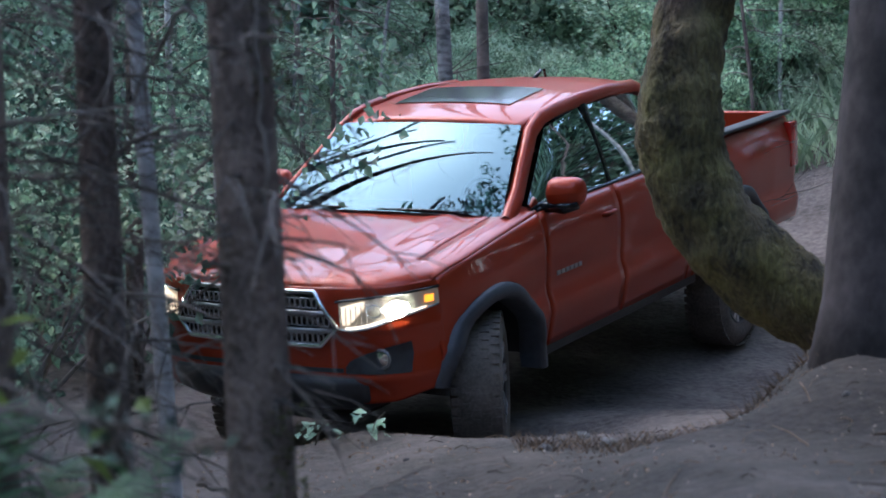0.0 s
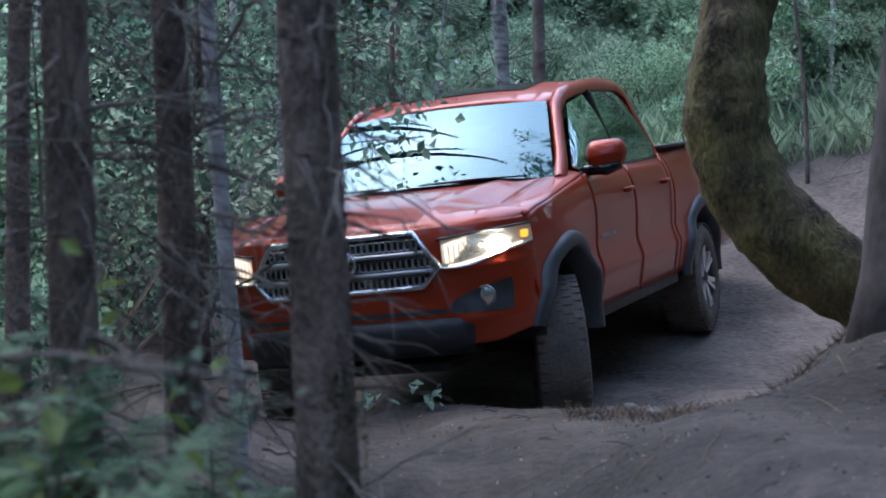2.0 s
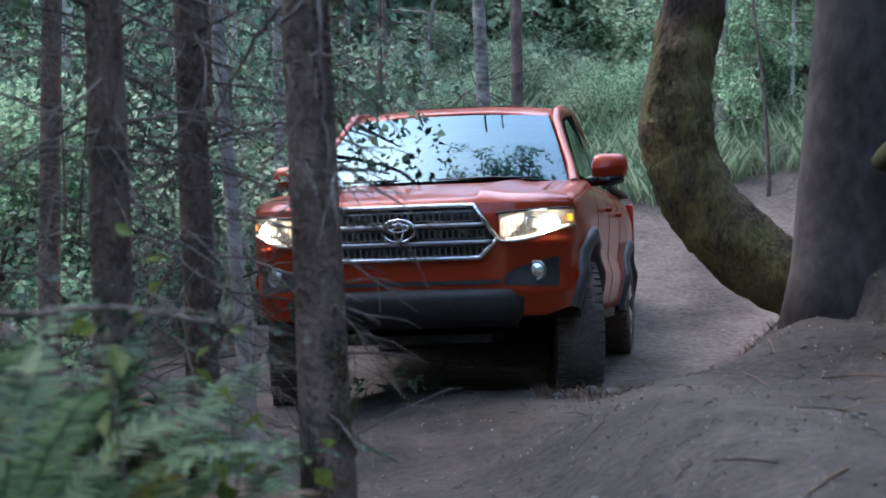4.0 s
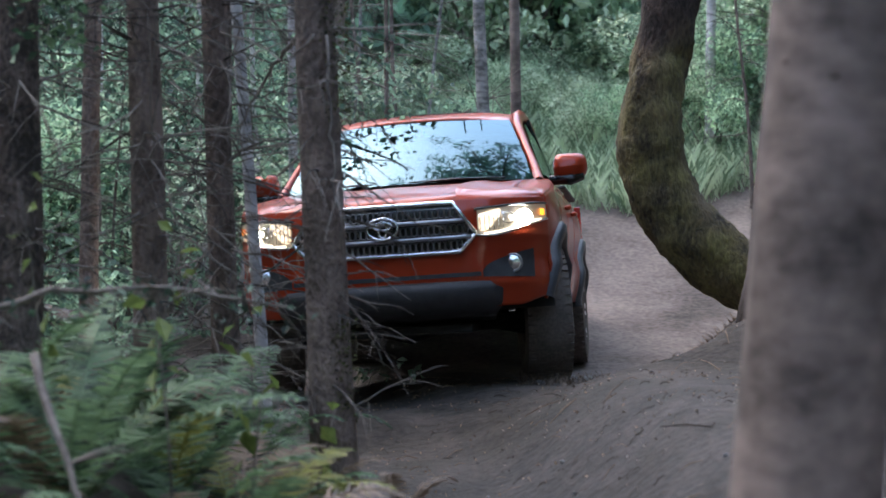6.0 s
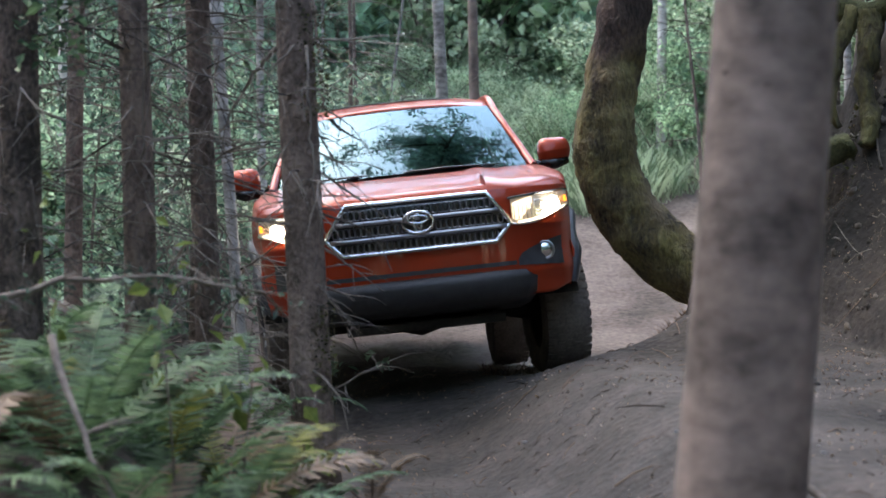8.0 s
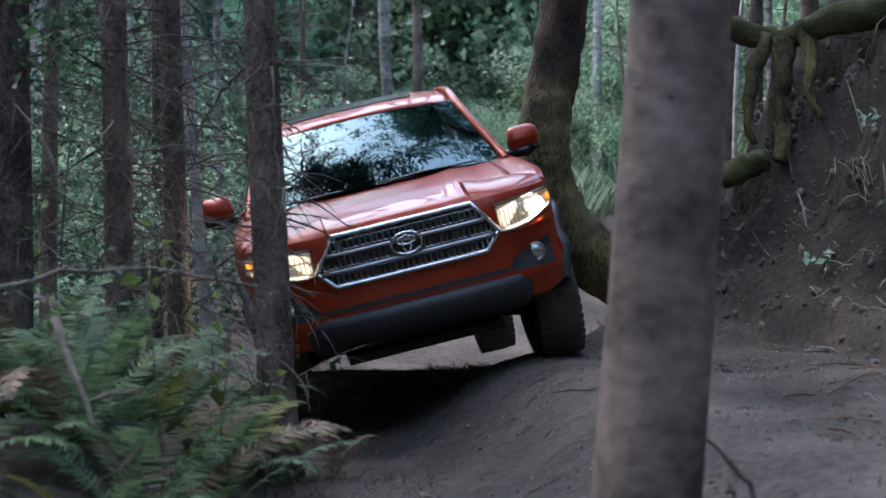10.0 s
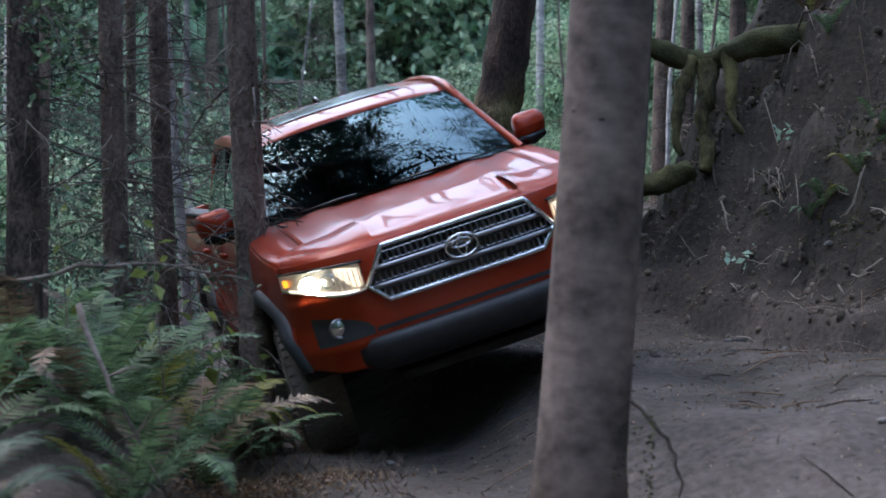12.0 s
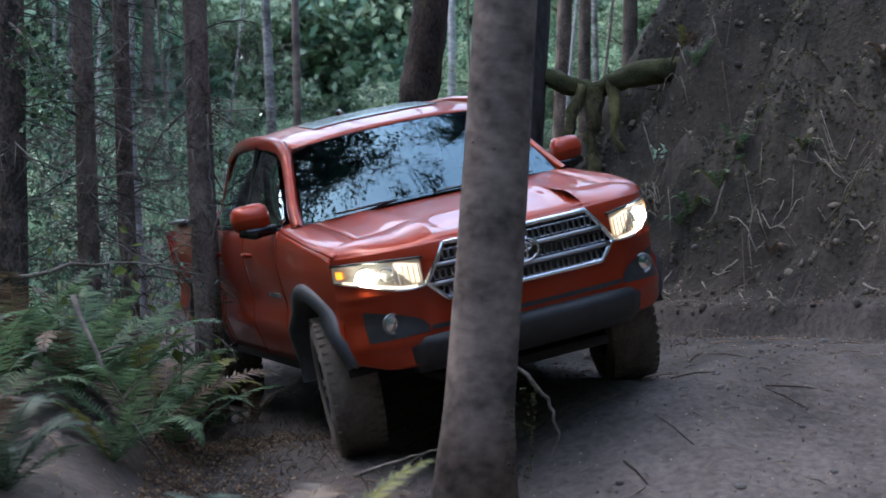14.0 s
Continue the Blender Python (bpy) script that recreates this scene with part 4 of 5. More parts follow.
    cowl = [[(x, y, z + 0.04 * (1 - (x / 0.76) ** 2)) for x in np.linspace(-0.76, 0.76, 20)] for y, z in ((0.40, 1.205), (0.46, 1.212), (0.52, 1.235))]
    part("cowl", mesh_of("cowl", *grid(cowl), dark_trim), t)
    # front skin in orange, with the bumper's corners
    rows = []
    for z in np.linspace(0.475, 1.075, 44):
        xm = 0.879 - 0.012 * max(0, 0.62 - z) / 0.1 - 0.10 * max(0, z - 1.0)
        row = []
        for a in np.linspace(-math.pi / 2, math.pi / 2, 71):
            x = xm * math.sin(a)
            low = 0.475 + 0.045 * smooth(0.70, 0.88, abs(x))
            zz = low + (z - 0.475) / 0.6 * (1.075 - low)
            row.append((x, nose(x, zz), zz))
        rows.append(row)
    solid("front_fascia", grid(rows), paint, 0.02, t)
    # caps that close the front corners between lamps and hood
    for s in (1, -1):
        rows = []
        for j in range(9):
            k = j / 8
            row = []
            for x in np.linspace(0.40, 0.868, 22):
                y0, z0 = nose(x, 1.04) + 0.004, 1.035
                if x < HOOD_EDGE:
                    z1 = hood_z(x, -0.40) + 0.003
                else:
                    z1 = hood_z(HOOD_EDGE, -0.40) + (1.103 - hood_z(HOOD_EDGE, -0.40)) * ((x - HOOD_EDGE) / 0.175) ** 1.5 + 0.003
                a = k * math.pi / 2
                row.append((s * x, y0 + (max(-0.40, y0 + 0.05) - y0) * (1 - math.cos(a)), z0 + (z1 - z0) * math.sin(a)))
            rows.append(row)
        v, f = grid(rows)
        part("corner_cap", mesh_of("corner_cap", v, f if s > 0 else [q[::-1] for q in f], paint), t)
    # grille
    corners = [(-0.385, 1.052), (0.385, 1.052), (0.505, 0.878), (0.415, 0.782), (-0.415, 0.782), (-0.505, 0.878)]

    def hex_half(z):
        return interp([(0.782, 0.415), (0.878, 0.505), (1.052, 0.385)], z)
    rows = []
    for z in np.linspace(0.785, 1.05, 10):
        rows.append([(x, nose(x, z) - 0.004, z) for x in np.linspace(-hex_half(z), hex_half(z), 30)])
    grille = part("grille", mesh_of("grille", *grid(rows), dark_trim), t, "black mesh grille with chrome surround")
    edge = []
    for i in range(6):
        a, b = corners[i], corners[(i + 1) % 6]
        for k in np.linspace(0, 1, 9)[:-1]:
            x, z = a[0] + (b[0] - a[0]) * k, a[1] + (b[1] - a[1]) * k
            edge.append((x, nose(x, z) - 0.016, z))
    edge.append(edge[0])
    part("grille_surround", mesh_of("grille_surround", *tube(edge, [0.014] * len(edge), 8, cap=False), chrome), grille, "chrome grille surround")
    for z in (0.862, 0.952):
        hw = hex_half(z) - 0.01
        pts = [(x, nose(x, z) - 0.022, z) for x in np.linspace(-hw, hw, 20)]
        part("grille_bar", mesh_of("grille_bar", *tube(pts, [0.0135] * 20, 8), satin), grille, "satin grey grille bar")
    honeycomb = mesh_of("grille_cell", *join([tube([(-0.011, 0, -0.024), (-0.015, 0, 0), (-0.011, 0, 0.024), (0.011, 0, 0.024), (0.015, 0, 0), (0.011, 0, -0.024), (-0.011, 0, -0.024)], [0.0034] * 7, 4, cap=False)]), satin, False)
    for z in (0.820, 0.907, 0.998):
        hw = hex_half(z) - 0.035
        n = int(2 * hw / 0.031)
        for i in range(n + 1):
            x = -hw + 2 * hw * i / n
            part("grille_cell", honeycomb, grille, m=pose(x, nose(x, z) - 0.012, z))
    emblem = part("emblem", mesh_of("emblem", *ring((0, nose(0, 0.93) - 0.04, 0.93), 0.066, 0.009, 1.28, 0.88), chrome), grille, "oval chrome emblem")
    part("emblem_backing", mesh_of("emblem_backing", *[disc((0, nose(0, 0.93) - 0.026, 0.93), 0.078, 0, 28)[0], disc((0, 0, 0), 1, 0, 28)[1]], dark_trim), emblem)
    part("emblem_bar", mesh_of("emblem_bar", *ring((0, nose(0, 0.93) - 0.038, 0.945), 0.042, 0.007, 1.25, 0.5), chrome), emblem)
    part("emblem_stem", mesh_of("emblem_stem", *ring((0, nose(0, 0.93) - 0.038, 0.928), 0.045, 0.007, 0.5, 1.05), chrome), emblem)
    # bumper
    part("lower_intake", mesh_of("lower_intake", *patch(-0.52, 0.52, lambda k: 0.645, lambda k: 0.668, 0.006, 24, 3), black_plastic), t, "black lower intake slot")
    rows = []
    for y, z, w in ((-0.86, 0.632, 0.56), (-0.925, 0.615, 0.60), (-0.935, 0.57, 0.63), (-0.90, 0.48, 0.62), (-0.82, 0.43, 0.58), (-0.55, 0.40, 0.55)):
        rows.append([(x, y + 0.16 * abs(x / 0.66) ** 4, z) for x in np.linspace(-w, w, 24)])
    v, f = grid(rows)
    solid("bumper_valance", (v, [q[::-1] for q in f]), black_plastic, 0.03, t, "black plastic lower bumper")
    bevelled("skid_plate", box(-0.44, 0.44, -0.72, -0.2, 0.34, 0.39), chassis_mat, 0.01, t)
    # windscreen, roof, rear window
    rows = []
    for k in np.linspace(0, 1, 9):
        w = 0.765 + (0.605 - 0.765) * k
        rows.append([(w * q, 0.365 + 0.555 * k - 0.075 * (1 - q * q), 1.232 + 0.432 * k + 0.018 * math.sin(k * math.pi) + 0.022 * (1 - q * q)) for q in np.linspace(-1, 1, 17)])
    part("windscreen", mesh_of("windscreen", *grid(rows), screen_glass), t, "reflecting windscreen")
    rows = []
    for y in np.linspace(0.845, 2.50, 24):
        zc = interp([(0.80, 1.680), (0.95, 1.722), (1.2, 1.768), (1.6, 1.808), (2.0, 1.815), (2.35, 1.792), (2.50, 1.735)], y)
        w = interp([(0.84, 0.60), (1.05, 0.645), (1.2, 0.655), (2.0, 0.655), (2.50, 0.640)], y)
        rows.append([(w * q, y + 0.07 * q * q * max(0, (1.05 - y)) / 0.2, zc - 0.055 * abs(q) ** 3) for q in np.linspace(-1, 1, 21)])
    solid("roof", grid(rows), paint, 0.02, t)
    rows = [[(0.40 * q, y, interp([(0.80, 1.680), (0.95, 1.722), (1.2, 1.768), (1.6, 1.808)], y) + 0.006 - 0.055 * abs(0.4 * q / 0.65) ** 3) for q in np.linspace(-1, 1, 11)] for y in np.linspace(1.16, 1.58, 8)]
    part("sunroof", mesh_of("sunroof", *grid(rows), dark_trim), t, "dark glass sunroof")
    rows = [[(w * q, y, z) for q in np.linspace(-1, 1, 9)] for y, z, w in ((2.495, 1.725, 0.63), (2.535, 1.48, 0.70), (2.56, 1.27, 0.78))]
    v, f = grid(rows)
    part("rear_window", mesh_of("rear_window", v, [q[::-1] for q in f], privacy_glass), t)
    bevelled("cab_back", box(-0.80, 0.80, 2.53, 2.565, 0.6, 1.27), paint, 0.01, t)
    part("antenna_fin", mesh_of("antenna_fin", *join([tube([(0.05, 2.08, 1.79), (0.05, 2.19, 1.85), (0.05, 2.24, 1.85), (0.05, 2.26, 1.78)], [0.02, 0.012, 0.009, 0.012], 6)]), dark_trim), t)
    # bed
    part("bed_floor", mesh_of("bed_floor", *box(-0.80, 0.80, 2.59, 4.43, 0.80, 0.83), black_plastic, False), t)
    for s in (1, -1):
        part("bed_wall", mesh_of("bed_wall", *box(s * 0.77 - 0.012, s * 0.77 + 0.012, 2.59, 4.43, 0.83, 1.297), black_plastic, False), t)
        bevelled("bed_rail", box(s * 0.812 - 0.055, s * 0.812 + 0.055, 2.58, 4.45, 1.298, 1.326), black_plastic, 0.012, t)
    bevelled("tailgate", box(-0.79, 0.79, 4.41, 4.47, 0.78, 1.315), paint, 0.015, t)
    bevelled("rear_bumper", box(-0.86, 0.86, 4.41, 4.60, 0.50, 0.70), chrome, 0.03, t)
    # inside and underneath
    bevelled("dashboard", box(-0.72, 0.72, 0.42, 0.80, 0.95, 1.20), cloth_mat, 0.05, t)
    part("steering_wheel", mesh_of("steering_wheel", *ring((0.37, 0.90, 1.18), 0.18, 0.016), cloth_mat), t)
    for x in (-0.37, 0.37):
        for y in (1.15, 1.95):
            seat = bevelled("seat", box(x - 0.25, x + 0.25, y, y + 0.5, 0.70, 0.86), cloth_mat, 0.05, t)
            bevelled("seat_back", box(x - 0.24, x + 0.24, y + 0.42, y + 0.56, 0.80, 1.40), cloth_mat, 0.05, seat)
            bevelled("headrest", box(x - 0.13, x + 0.13, y + 0.45, y + 0.55, 1.42, 1.58), cloth_mat, 0.04, seat)
    part("cab_floor", mesh_of("cab_floor", *box(-0.8, 0.8, 0.5, 2.5, 0.50, 0.53), chassis_mat, False), t)
    part("firewall", mesh_of("firewall", *box(-0.8, 0.8, 0.49, 0.51, 0.5, 1.2), chassis_mat, False), t)
    part("engine_bay", mesh_of("engine_bay", *box(-0.44, 0.44, -0.70, 0.49, 0.46, 1.0), chassis_mat, False), t)
    for x in (-0.42, 0.42):
        bevelled("frame_rail", box(x - 0.05, x + 0.05, -0.7, 4.35, 0.44, 0.58), chassis_mat, 0.01, t)
    for y in (0, WHEELBASE):
        part("axle", mesh_of("axle", *tube([(-0.72, y, 0.385), (-0.2, y, 0.385), (0.0, y, 0.385), (0.2, y, 0.385), (0.72, y, 0.385)], [0.045, 0.05, 0.11, 0.05, 0.045], 12), chassis_mat), t)
    for s in (1, -1):
        for y in (0.0, WHEELBASE):
            part("shock_absorber", mesh_of("shock_absorber", *tube([(s * 0.55, y + 0.08, 0.40), (s * 0.50, y + 0.1, 0.85)], [0.04, 0.04], 10), chassis_mat), t)
        part("lower_arm", mesh_of("lower_arm", *tube([(s * 0.30, 0.05, 0.42), (s * 0.68, 0.0, 0.33)], [0.04, 0.03], 8), chassis_mat), t)
    wheels = [(build_wheel(t, s * 0.795, y, s), s * 0.795, y) for s in (1, -1) for y in (0.0, WHEELBASE)]
    return t, wheels


truck, truck_wheels = build_truck()


# ---- ferns, roots, stones, litter ----
def frond(length, pinnae, width, bend, rng):
    """One fern frond along +y, rising and arching over."""
    verts, faces = [], []
    pts = []
    for i in range(pinnae + 1):
        k = i / pinnae
        pts.append(Vector((0, length * (k - 0.25 * bend * k ** 3), length * (0.75 * k - 0.75 * bend * k ** 2.2))))
    v, f = tube(pts[::3] + [pts[-1]], [0.004] * len(pts[::3]) + [0.002], 4, cap=False)
    verts += v
    faces += f
    for i in range(2, pinnae):
        k = i / pinnae
        d = (pts[i + 1] - pts[i - 1]).normalized()
        w = width * (math.sin(math.pi * min(k * 0.85 + 0.12, 1.0)) ** 0.8) * rng.uniform(0.85, 1.1)
        for s in (-1, 1):
            out = (Vector((s, 0, 0)) + d * 0.35 + Vector((0, 0, rng.uniform(-0.25, 0.05)))).normalized()
            hw = length / pinnae * 0.36
            o = len(verts)
            a = pts[i]
            verts += [a - d * hw, a + d * hw, a + out * w * 0.6 + d * hw * 0.8, a + out * w + d * hw * 0.3, a + out * w * 0.6 - d * hw * 0.7]
            faces.append((o, o + 1, o + 2, o + 3, o + 4) if s > 0 else (o + 4, o + 3, o + 2, o + 1, o))
    return verts, faces


def fern_plant(x, y, height, n, mat, label, seed, spread=(0, 360), dz=0.0):
    rng = random.Random(seed)
    ob = tagged(new("fern"), label, "fern", "ferns beside the trail")
    ob.matrix_basis = pose(x, y, ground_height(x, y) - 0.02 + dz)
    for i in range(n):
        a = spread[0] + (spread[1] - spread[0]) * (i + rng.uniform(-0.3, 0.3)) / n
        L = height * rng.uniform(0.8, 1.25)
        v, f = frond(L, 38, L * 0.135, rng.uniform(0.55, 1.05), rng)
        m = mat if rng.random() < 0.82 else (fern_gold if rng.random() < 0.35 else fern_brown)
        part("frond", mesh_of("frond", v, f, m, False), ob, m=pose(0, 0, 0, rng.uniform(5, 32), rng.uniform(-8, 8), a))
    return ob


FERNS = [(-1.15, 3.0, 1.05, 15), (-0.92, 3.55, 0.85, 14), (-1.55, 3.5, 1.05, 14), (-0.70, 4.05, 0.62, 13), (-1.25, 4.2, 0.8, 13), (-0.64, 3.1, 0.92, 12), (-0.82, 2.6, 0.95, 12), (-1.9, 4.0, 0.9, 12), (-1.6, 2.4, 0.95, 13), (-0.9, 2.2, 0.55, 11), (-0.42, 4.45, 0.34, 9), (-2.2, 3.2, 1.0, 10), (-0.86, 4.72, 0.85, 12), (-1.16, 4.5, 0.9, 12), (-0.62, 4.62, 0.62, 11), (-1.45, 4.78, 0.9, 11), (-0.98, 5.15, 0.7, 10)]
for i, (x, y, h, n) in enumerate(FERNS):
    fern_plant(x, y, h * 0.84, n - 2, fern_mat, "green sword fern under the firs", 300 + i)
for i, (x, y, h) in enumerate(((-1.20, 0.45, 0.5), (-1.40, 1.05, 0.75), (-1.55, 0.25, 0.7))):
    fern_plant(x, y, h, 11, frond_shade_copy, "sword fern low beside the trail, shade painted in its green", 360 + i)
fern_plant(-0.72, 3.75, 0.62, 7, fern_gold, "yellowing fern among green ones", 330, (-120, 60))
fern_plant(-0.20, 4.55, 0.42, 6, fern_brown, "small browning fern at a trunk's foot", 331)
fern_plant(-0.12, -1.25, 0.80, 20, frond_shade_copy, "fern standing low at the trail, shade painted in its green", 332)


def bare_branch(name, label, pts, r, seed, forks=14, flen=0.16, needles=0):
    rng = random.Random(seed)
    ob = tagged(new(name), label, "branch")
    P = [Vector(p) for p in pts]
    fine = []
    for i in range(len(P) - 1):
        for k in range(5):
            q = P[i].lerp(P[i + 1], k / 5)
            fine.append(q + Vector((rng.gauss(0, 0.006), rng.gauss(0, 0.006), rng.gauss(0, 0.006))))
    fine.append(P[-1])
    part("stick", mesh_of("stick", *tube(fine, [r * (1 - 0.75 * i / len(fine)) for i in range(len(fine))], 6), twig_mat), ob)
    if forks:
        pieces = []
        for _ in range(forks):
            a = fine[rng.randrange(2, len(fine))]
            d = Vector((rng.uniform(-1, 1), rng.uniform(-0.6, 0.6), rng.uniform(-0.9, 0.6))).normalized()
            L = flen * rng.uniform(0.4, 1.3)
            pieces.append(tube([a, a + d * L * 0.5 + Vector((0, 0, 0.01)), a + d * L], [r * 0.35, r * 0.25, r * 0.12], 4, cap=False))
        tagged(part("twig", mesh_of("twig", *join(pieces), twig_mat), ob), kind="stuff")
    if needles:
        def place(q):
            a = fine[q.randrange(1, len(fine))]
            return a + Vector((q.gauss(0, 0.05), q.gauss(0, 0.05), q.gauss(-0.02, 0.035)))
        part("needles", mesh_of("needles", *leaf_cloud(rng, needles, place, 0.03), needle, False), ob)
    return ob


bare_branch("low_branch", "bare grey branch hanging across the ferns", [(-1.70, 2.9, -0.30), (-1.2, 3.0, -0.19), (-0.85, 3.1, -0.17), (-0.45, 3.25, -0.24)], 0.014, 1, 18, 0.14, 160)
bare_branch("dead_branch", "long dead branch leaning in the ferns", [(-1.15, 2.6, -0.35), (-0.95, 2.4, -0.72), (-0.72, 2.2, -1.12)], 0.016, 2, 8, 0.2)
bare_branch("fallen_stick", "pale fallen stick on the trail", [(0.30, 1.75, -1.22), (0.55, 1.85, -1.15), (0.78, 1.9, -1.10)], 0.012, 3, 3, 0.1)
bare_branch("curved_root", "thin bent branch arching from the trail", [(1.02, 1.78, -0.66), (1.14, 1.72, -0.73), (1.25, 1.7, -0.86), (1.30, 1.7, -1.02), (1.26, 1.7, -1.14)], 0.014, 4, 0)
bare_branch("fallen_twig", "thin pale twig lying by the firs", [(-1.0, 7.2, -0.92), (-0.8, 7.1, -0.96), (-0.62, 7.0, -0.99)], 0.010, 6, 3, 0.1)
bare_branch("thin_branch", "thin pale branch hanging along the fir trunk", [(-0.50, 4.69, 0.80), (-0.475, 4.67, 0.45), (-0.46, 4.67, 0.20), (-0.43, 4.66, -0.05)], 0.008, 8, 5, 0.1)
bare_branch("dark_branch", "dark crooked dead branch between the firs", [(-0.47, 4.9, 0.98), (-0.70, 5.3, 0.84), (-0.83, 5.5, 0.74), (-0.93, 5.6, 0.60), (-1.02, 5.62, 0.40)], 0.013, 9, 10, 0.2)
bare_branch("dry_bough", "dry bough arching behind the pickup", [(-0.9, 14.2, 0.2), (-0.55, 14.3, 0.75), (-0.15, 14.4, 1.15), (0.1, 14.5, 1.3)], 0.016, 7, 26, 0.6)


def leafy_bough():
    """A green bough that hangs from the shaded fir."""
    ob = tagged(new("hanging_bough"), "green leafy bough hanging before the firs", "branch")
    pts = [(-1.72, 4.42, 1.35), (-1.58, 4.2, 1.22), (-1.46, 4.05, 1.02), (-1.42, 3.98, 0.82)]
    part("stick", mesh_of("stick", *tube(pts, [0.012, 0.009, 0.007, 0.003], 6), twig_mat), ob)
    rng = random.Random(17)
    for i in range(3):
        c = Vector(pts[i + 1])
        part("foliage", mesh_of("foliage", *leaf_cloud(rng, 90, lambda r: c + Vector((r.gauss(0, 0.07), r.gauss(0, 0.07), r.gauss(-0.05, 0.08))), 0.05), fern_mat, False), ob)


leafy_bough()


def leaf_sprig(x, y, h, seed):
    """A thin upright shoot with a few broad green leaves."""
    rng = random.Random(seed)
    ob = tagged(new("leaf_sprig"), "thin green shoot with broad leaves among ferns", "plant", "shoots among the ferns")
    z = ground_height(x, y)
    ob.matrix_basis = pose(x, y, z, 0, 0, rng.uniform(0, 360))
    bend = rng.uniform(0.05, 0.2)
    pts = [Vector((bend * k * k * h, 0, h * k)) for k in (0, 0.25, 0.5, 0.75, 1.0)]
    part("stem", mesh_of("stem", *tube(pts, [0.005, 0.0045, 0.004, 0.003, 0.002], 5), twig_mat), ob)
    for k in range(9):
        c = pts[1].lerp(pts[4], k / 8) + Vector((rng.uniform(-0.07, 0.07), rng.uniform(-0.07, 0.07), 0.01))
        part("leaf", mesh_of("leaf", *leaf_cloud(rng, 1, lambda r: c, 0.085), sprig_leaf, False), ob)


sprig_leaf = leafy("sprig_leaf", (0.06, 0.095, 0.025), (0.20, 0.26, 0.07), 0.45)
for i, (x, y, h) in enumerate(((-0.62, 3.4, 0.75), (-0.80, 3.0, 0.85), (-1.02, 3.7, 0.9), (-0.48, 4.1, 0.55), (-1.28, 3.3, 1.0), (-0.72, 4.3, 0.8))):
    leaf_sprig(x, y, h, 900 + i)


def root_stump():
    ob = tagged(new("root_stump"), "mossy exposed roots at the top of the bank", "tree roots")
    def root(pts, radii, seed, mat=mossy_bark):
        P = [Vector(p) for p in pts]
        fine, fr = [], []
        for i in range(len(P) - 1):
            for k in range(6):
                fine.append(P[i].lerp(P[i + 1], k / 6))
                fr.append(radii[i] + (radii[i + 1] - radii[i]) * k / 6)
        for _ in range(4):
            fine = [fine[0]] + [(fine[i - 1] + fine[i] * 2 + fine[i + 1]) / 4 for i in range(1, len(fine) - 1)] + [fine[-1]]
        v, f = tube(fine, fr, 14, seed, 0.14)
        v = [p + Vector((noise.noise(p * 7), noise.noise(p * 7 + Vector((4, 0, 0))), noise.noise(p * 7 + Vector((0, 4, 0))))) * 0.035 for p in v]
        part("root", mesh_of("root", v, f, mat), ob)
    root([(3.35, 6.95, 1.35), (3.0, 6.92, 1.40), (2.72, 7.0, 1.33), (2.5, 7.2, 1.24), (2.2, 7.4, 1.36), (2.0, 7.5, 1.5)], [0.11, 0.10, 0.088, 0.08, 0.065, 0.045], 1, moss)
    root([(2.52, 7.15, 1.26), (2.50, 7.1, 1.05), (2.44, 7.05, 0.85), (2.50, 7.0, 0.62), (2.42, 6.95, 0.45)], [0.085, 0.07, 0.058, 0.05, 0.04], 2)
    root([(2.42, 7.2, 1.28), (2.32, 7.15, 1.0), (2.26, 7.1, 0.78), (2.34, 7.05, 0.55)], [0.06, 0.045, 0.035, 0.02], 3)
    root([(2.36, 6.95, 0.50), (2.20, 6.95, 0.42), (2.02, 7.0, 0.40), (1.9, 7.1, 0.28)], [0.08, 0.085, 0.07, 0.04], 4, moss)
    root([(2.62, 7.05, 1.30), (2.66, 6.95, 1.1), (2.62, 6.9, 0.9), (2.72, 6.85, 0.7)], [0.05, 0.04, 0.03, 0.015], 5)
    return ob


root_stump()


litter_leaf = leafy("dead_leaf", (0.14, 0.09, 0.058), (0.40, 0.27, 0.175), 0.2)


pale_chip = leafy("bark_chip", (0.09, 0.07, 0.055), (0.34, 0.28, 0.23), 0.1, 0.9)


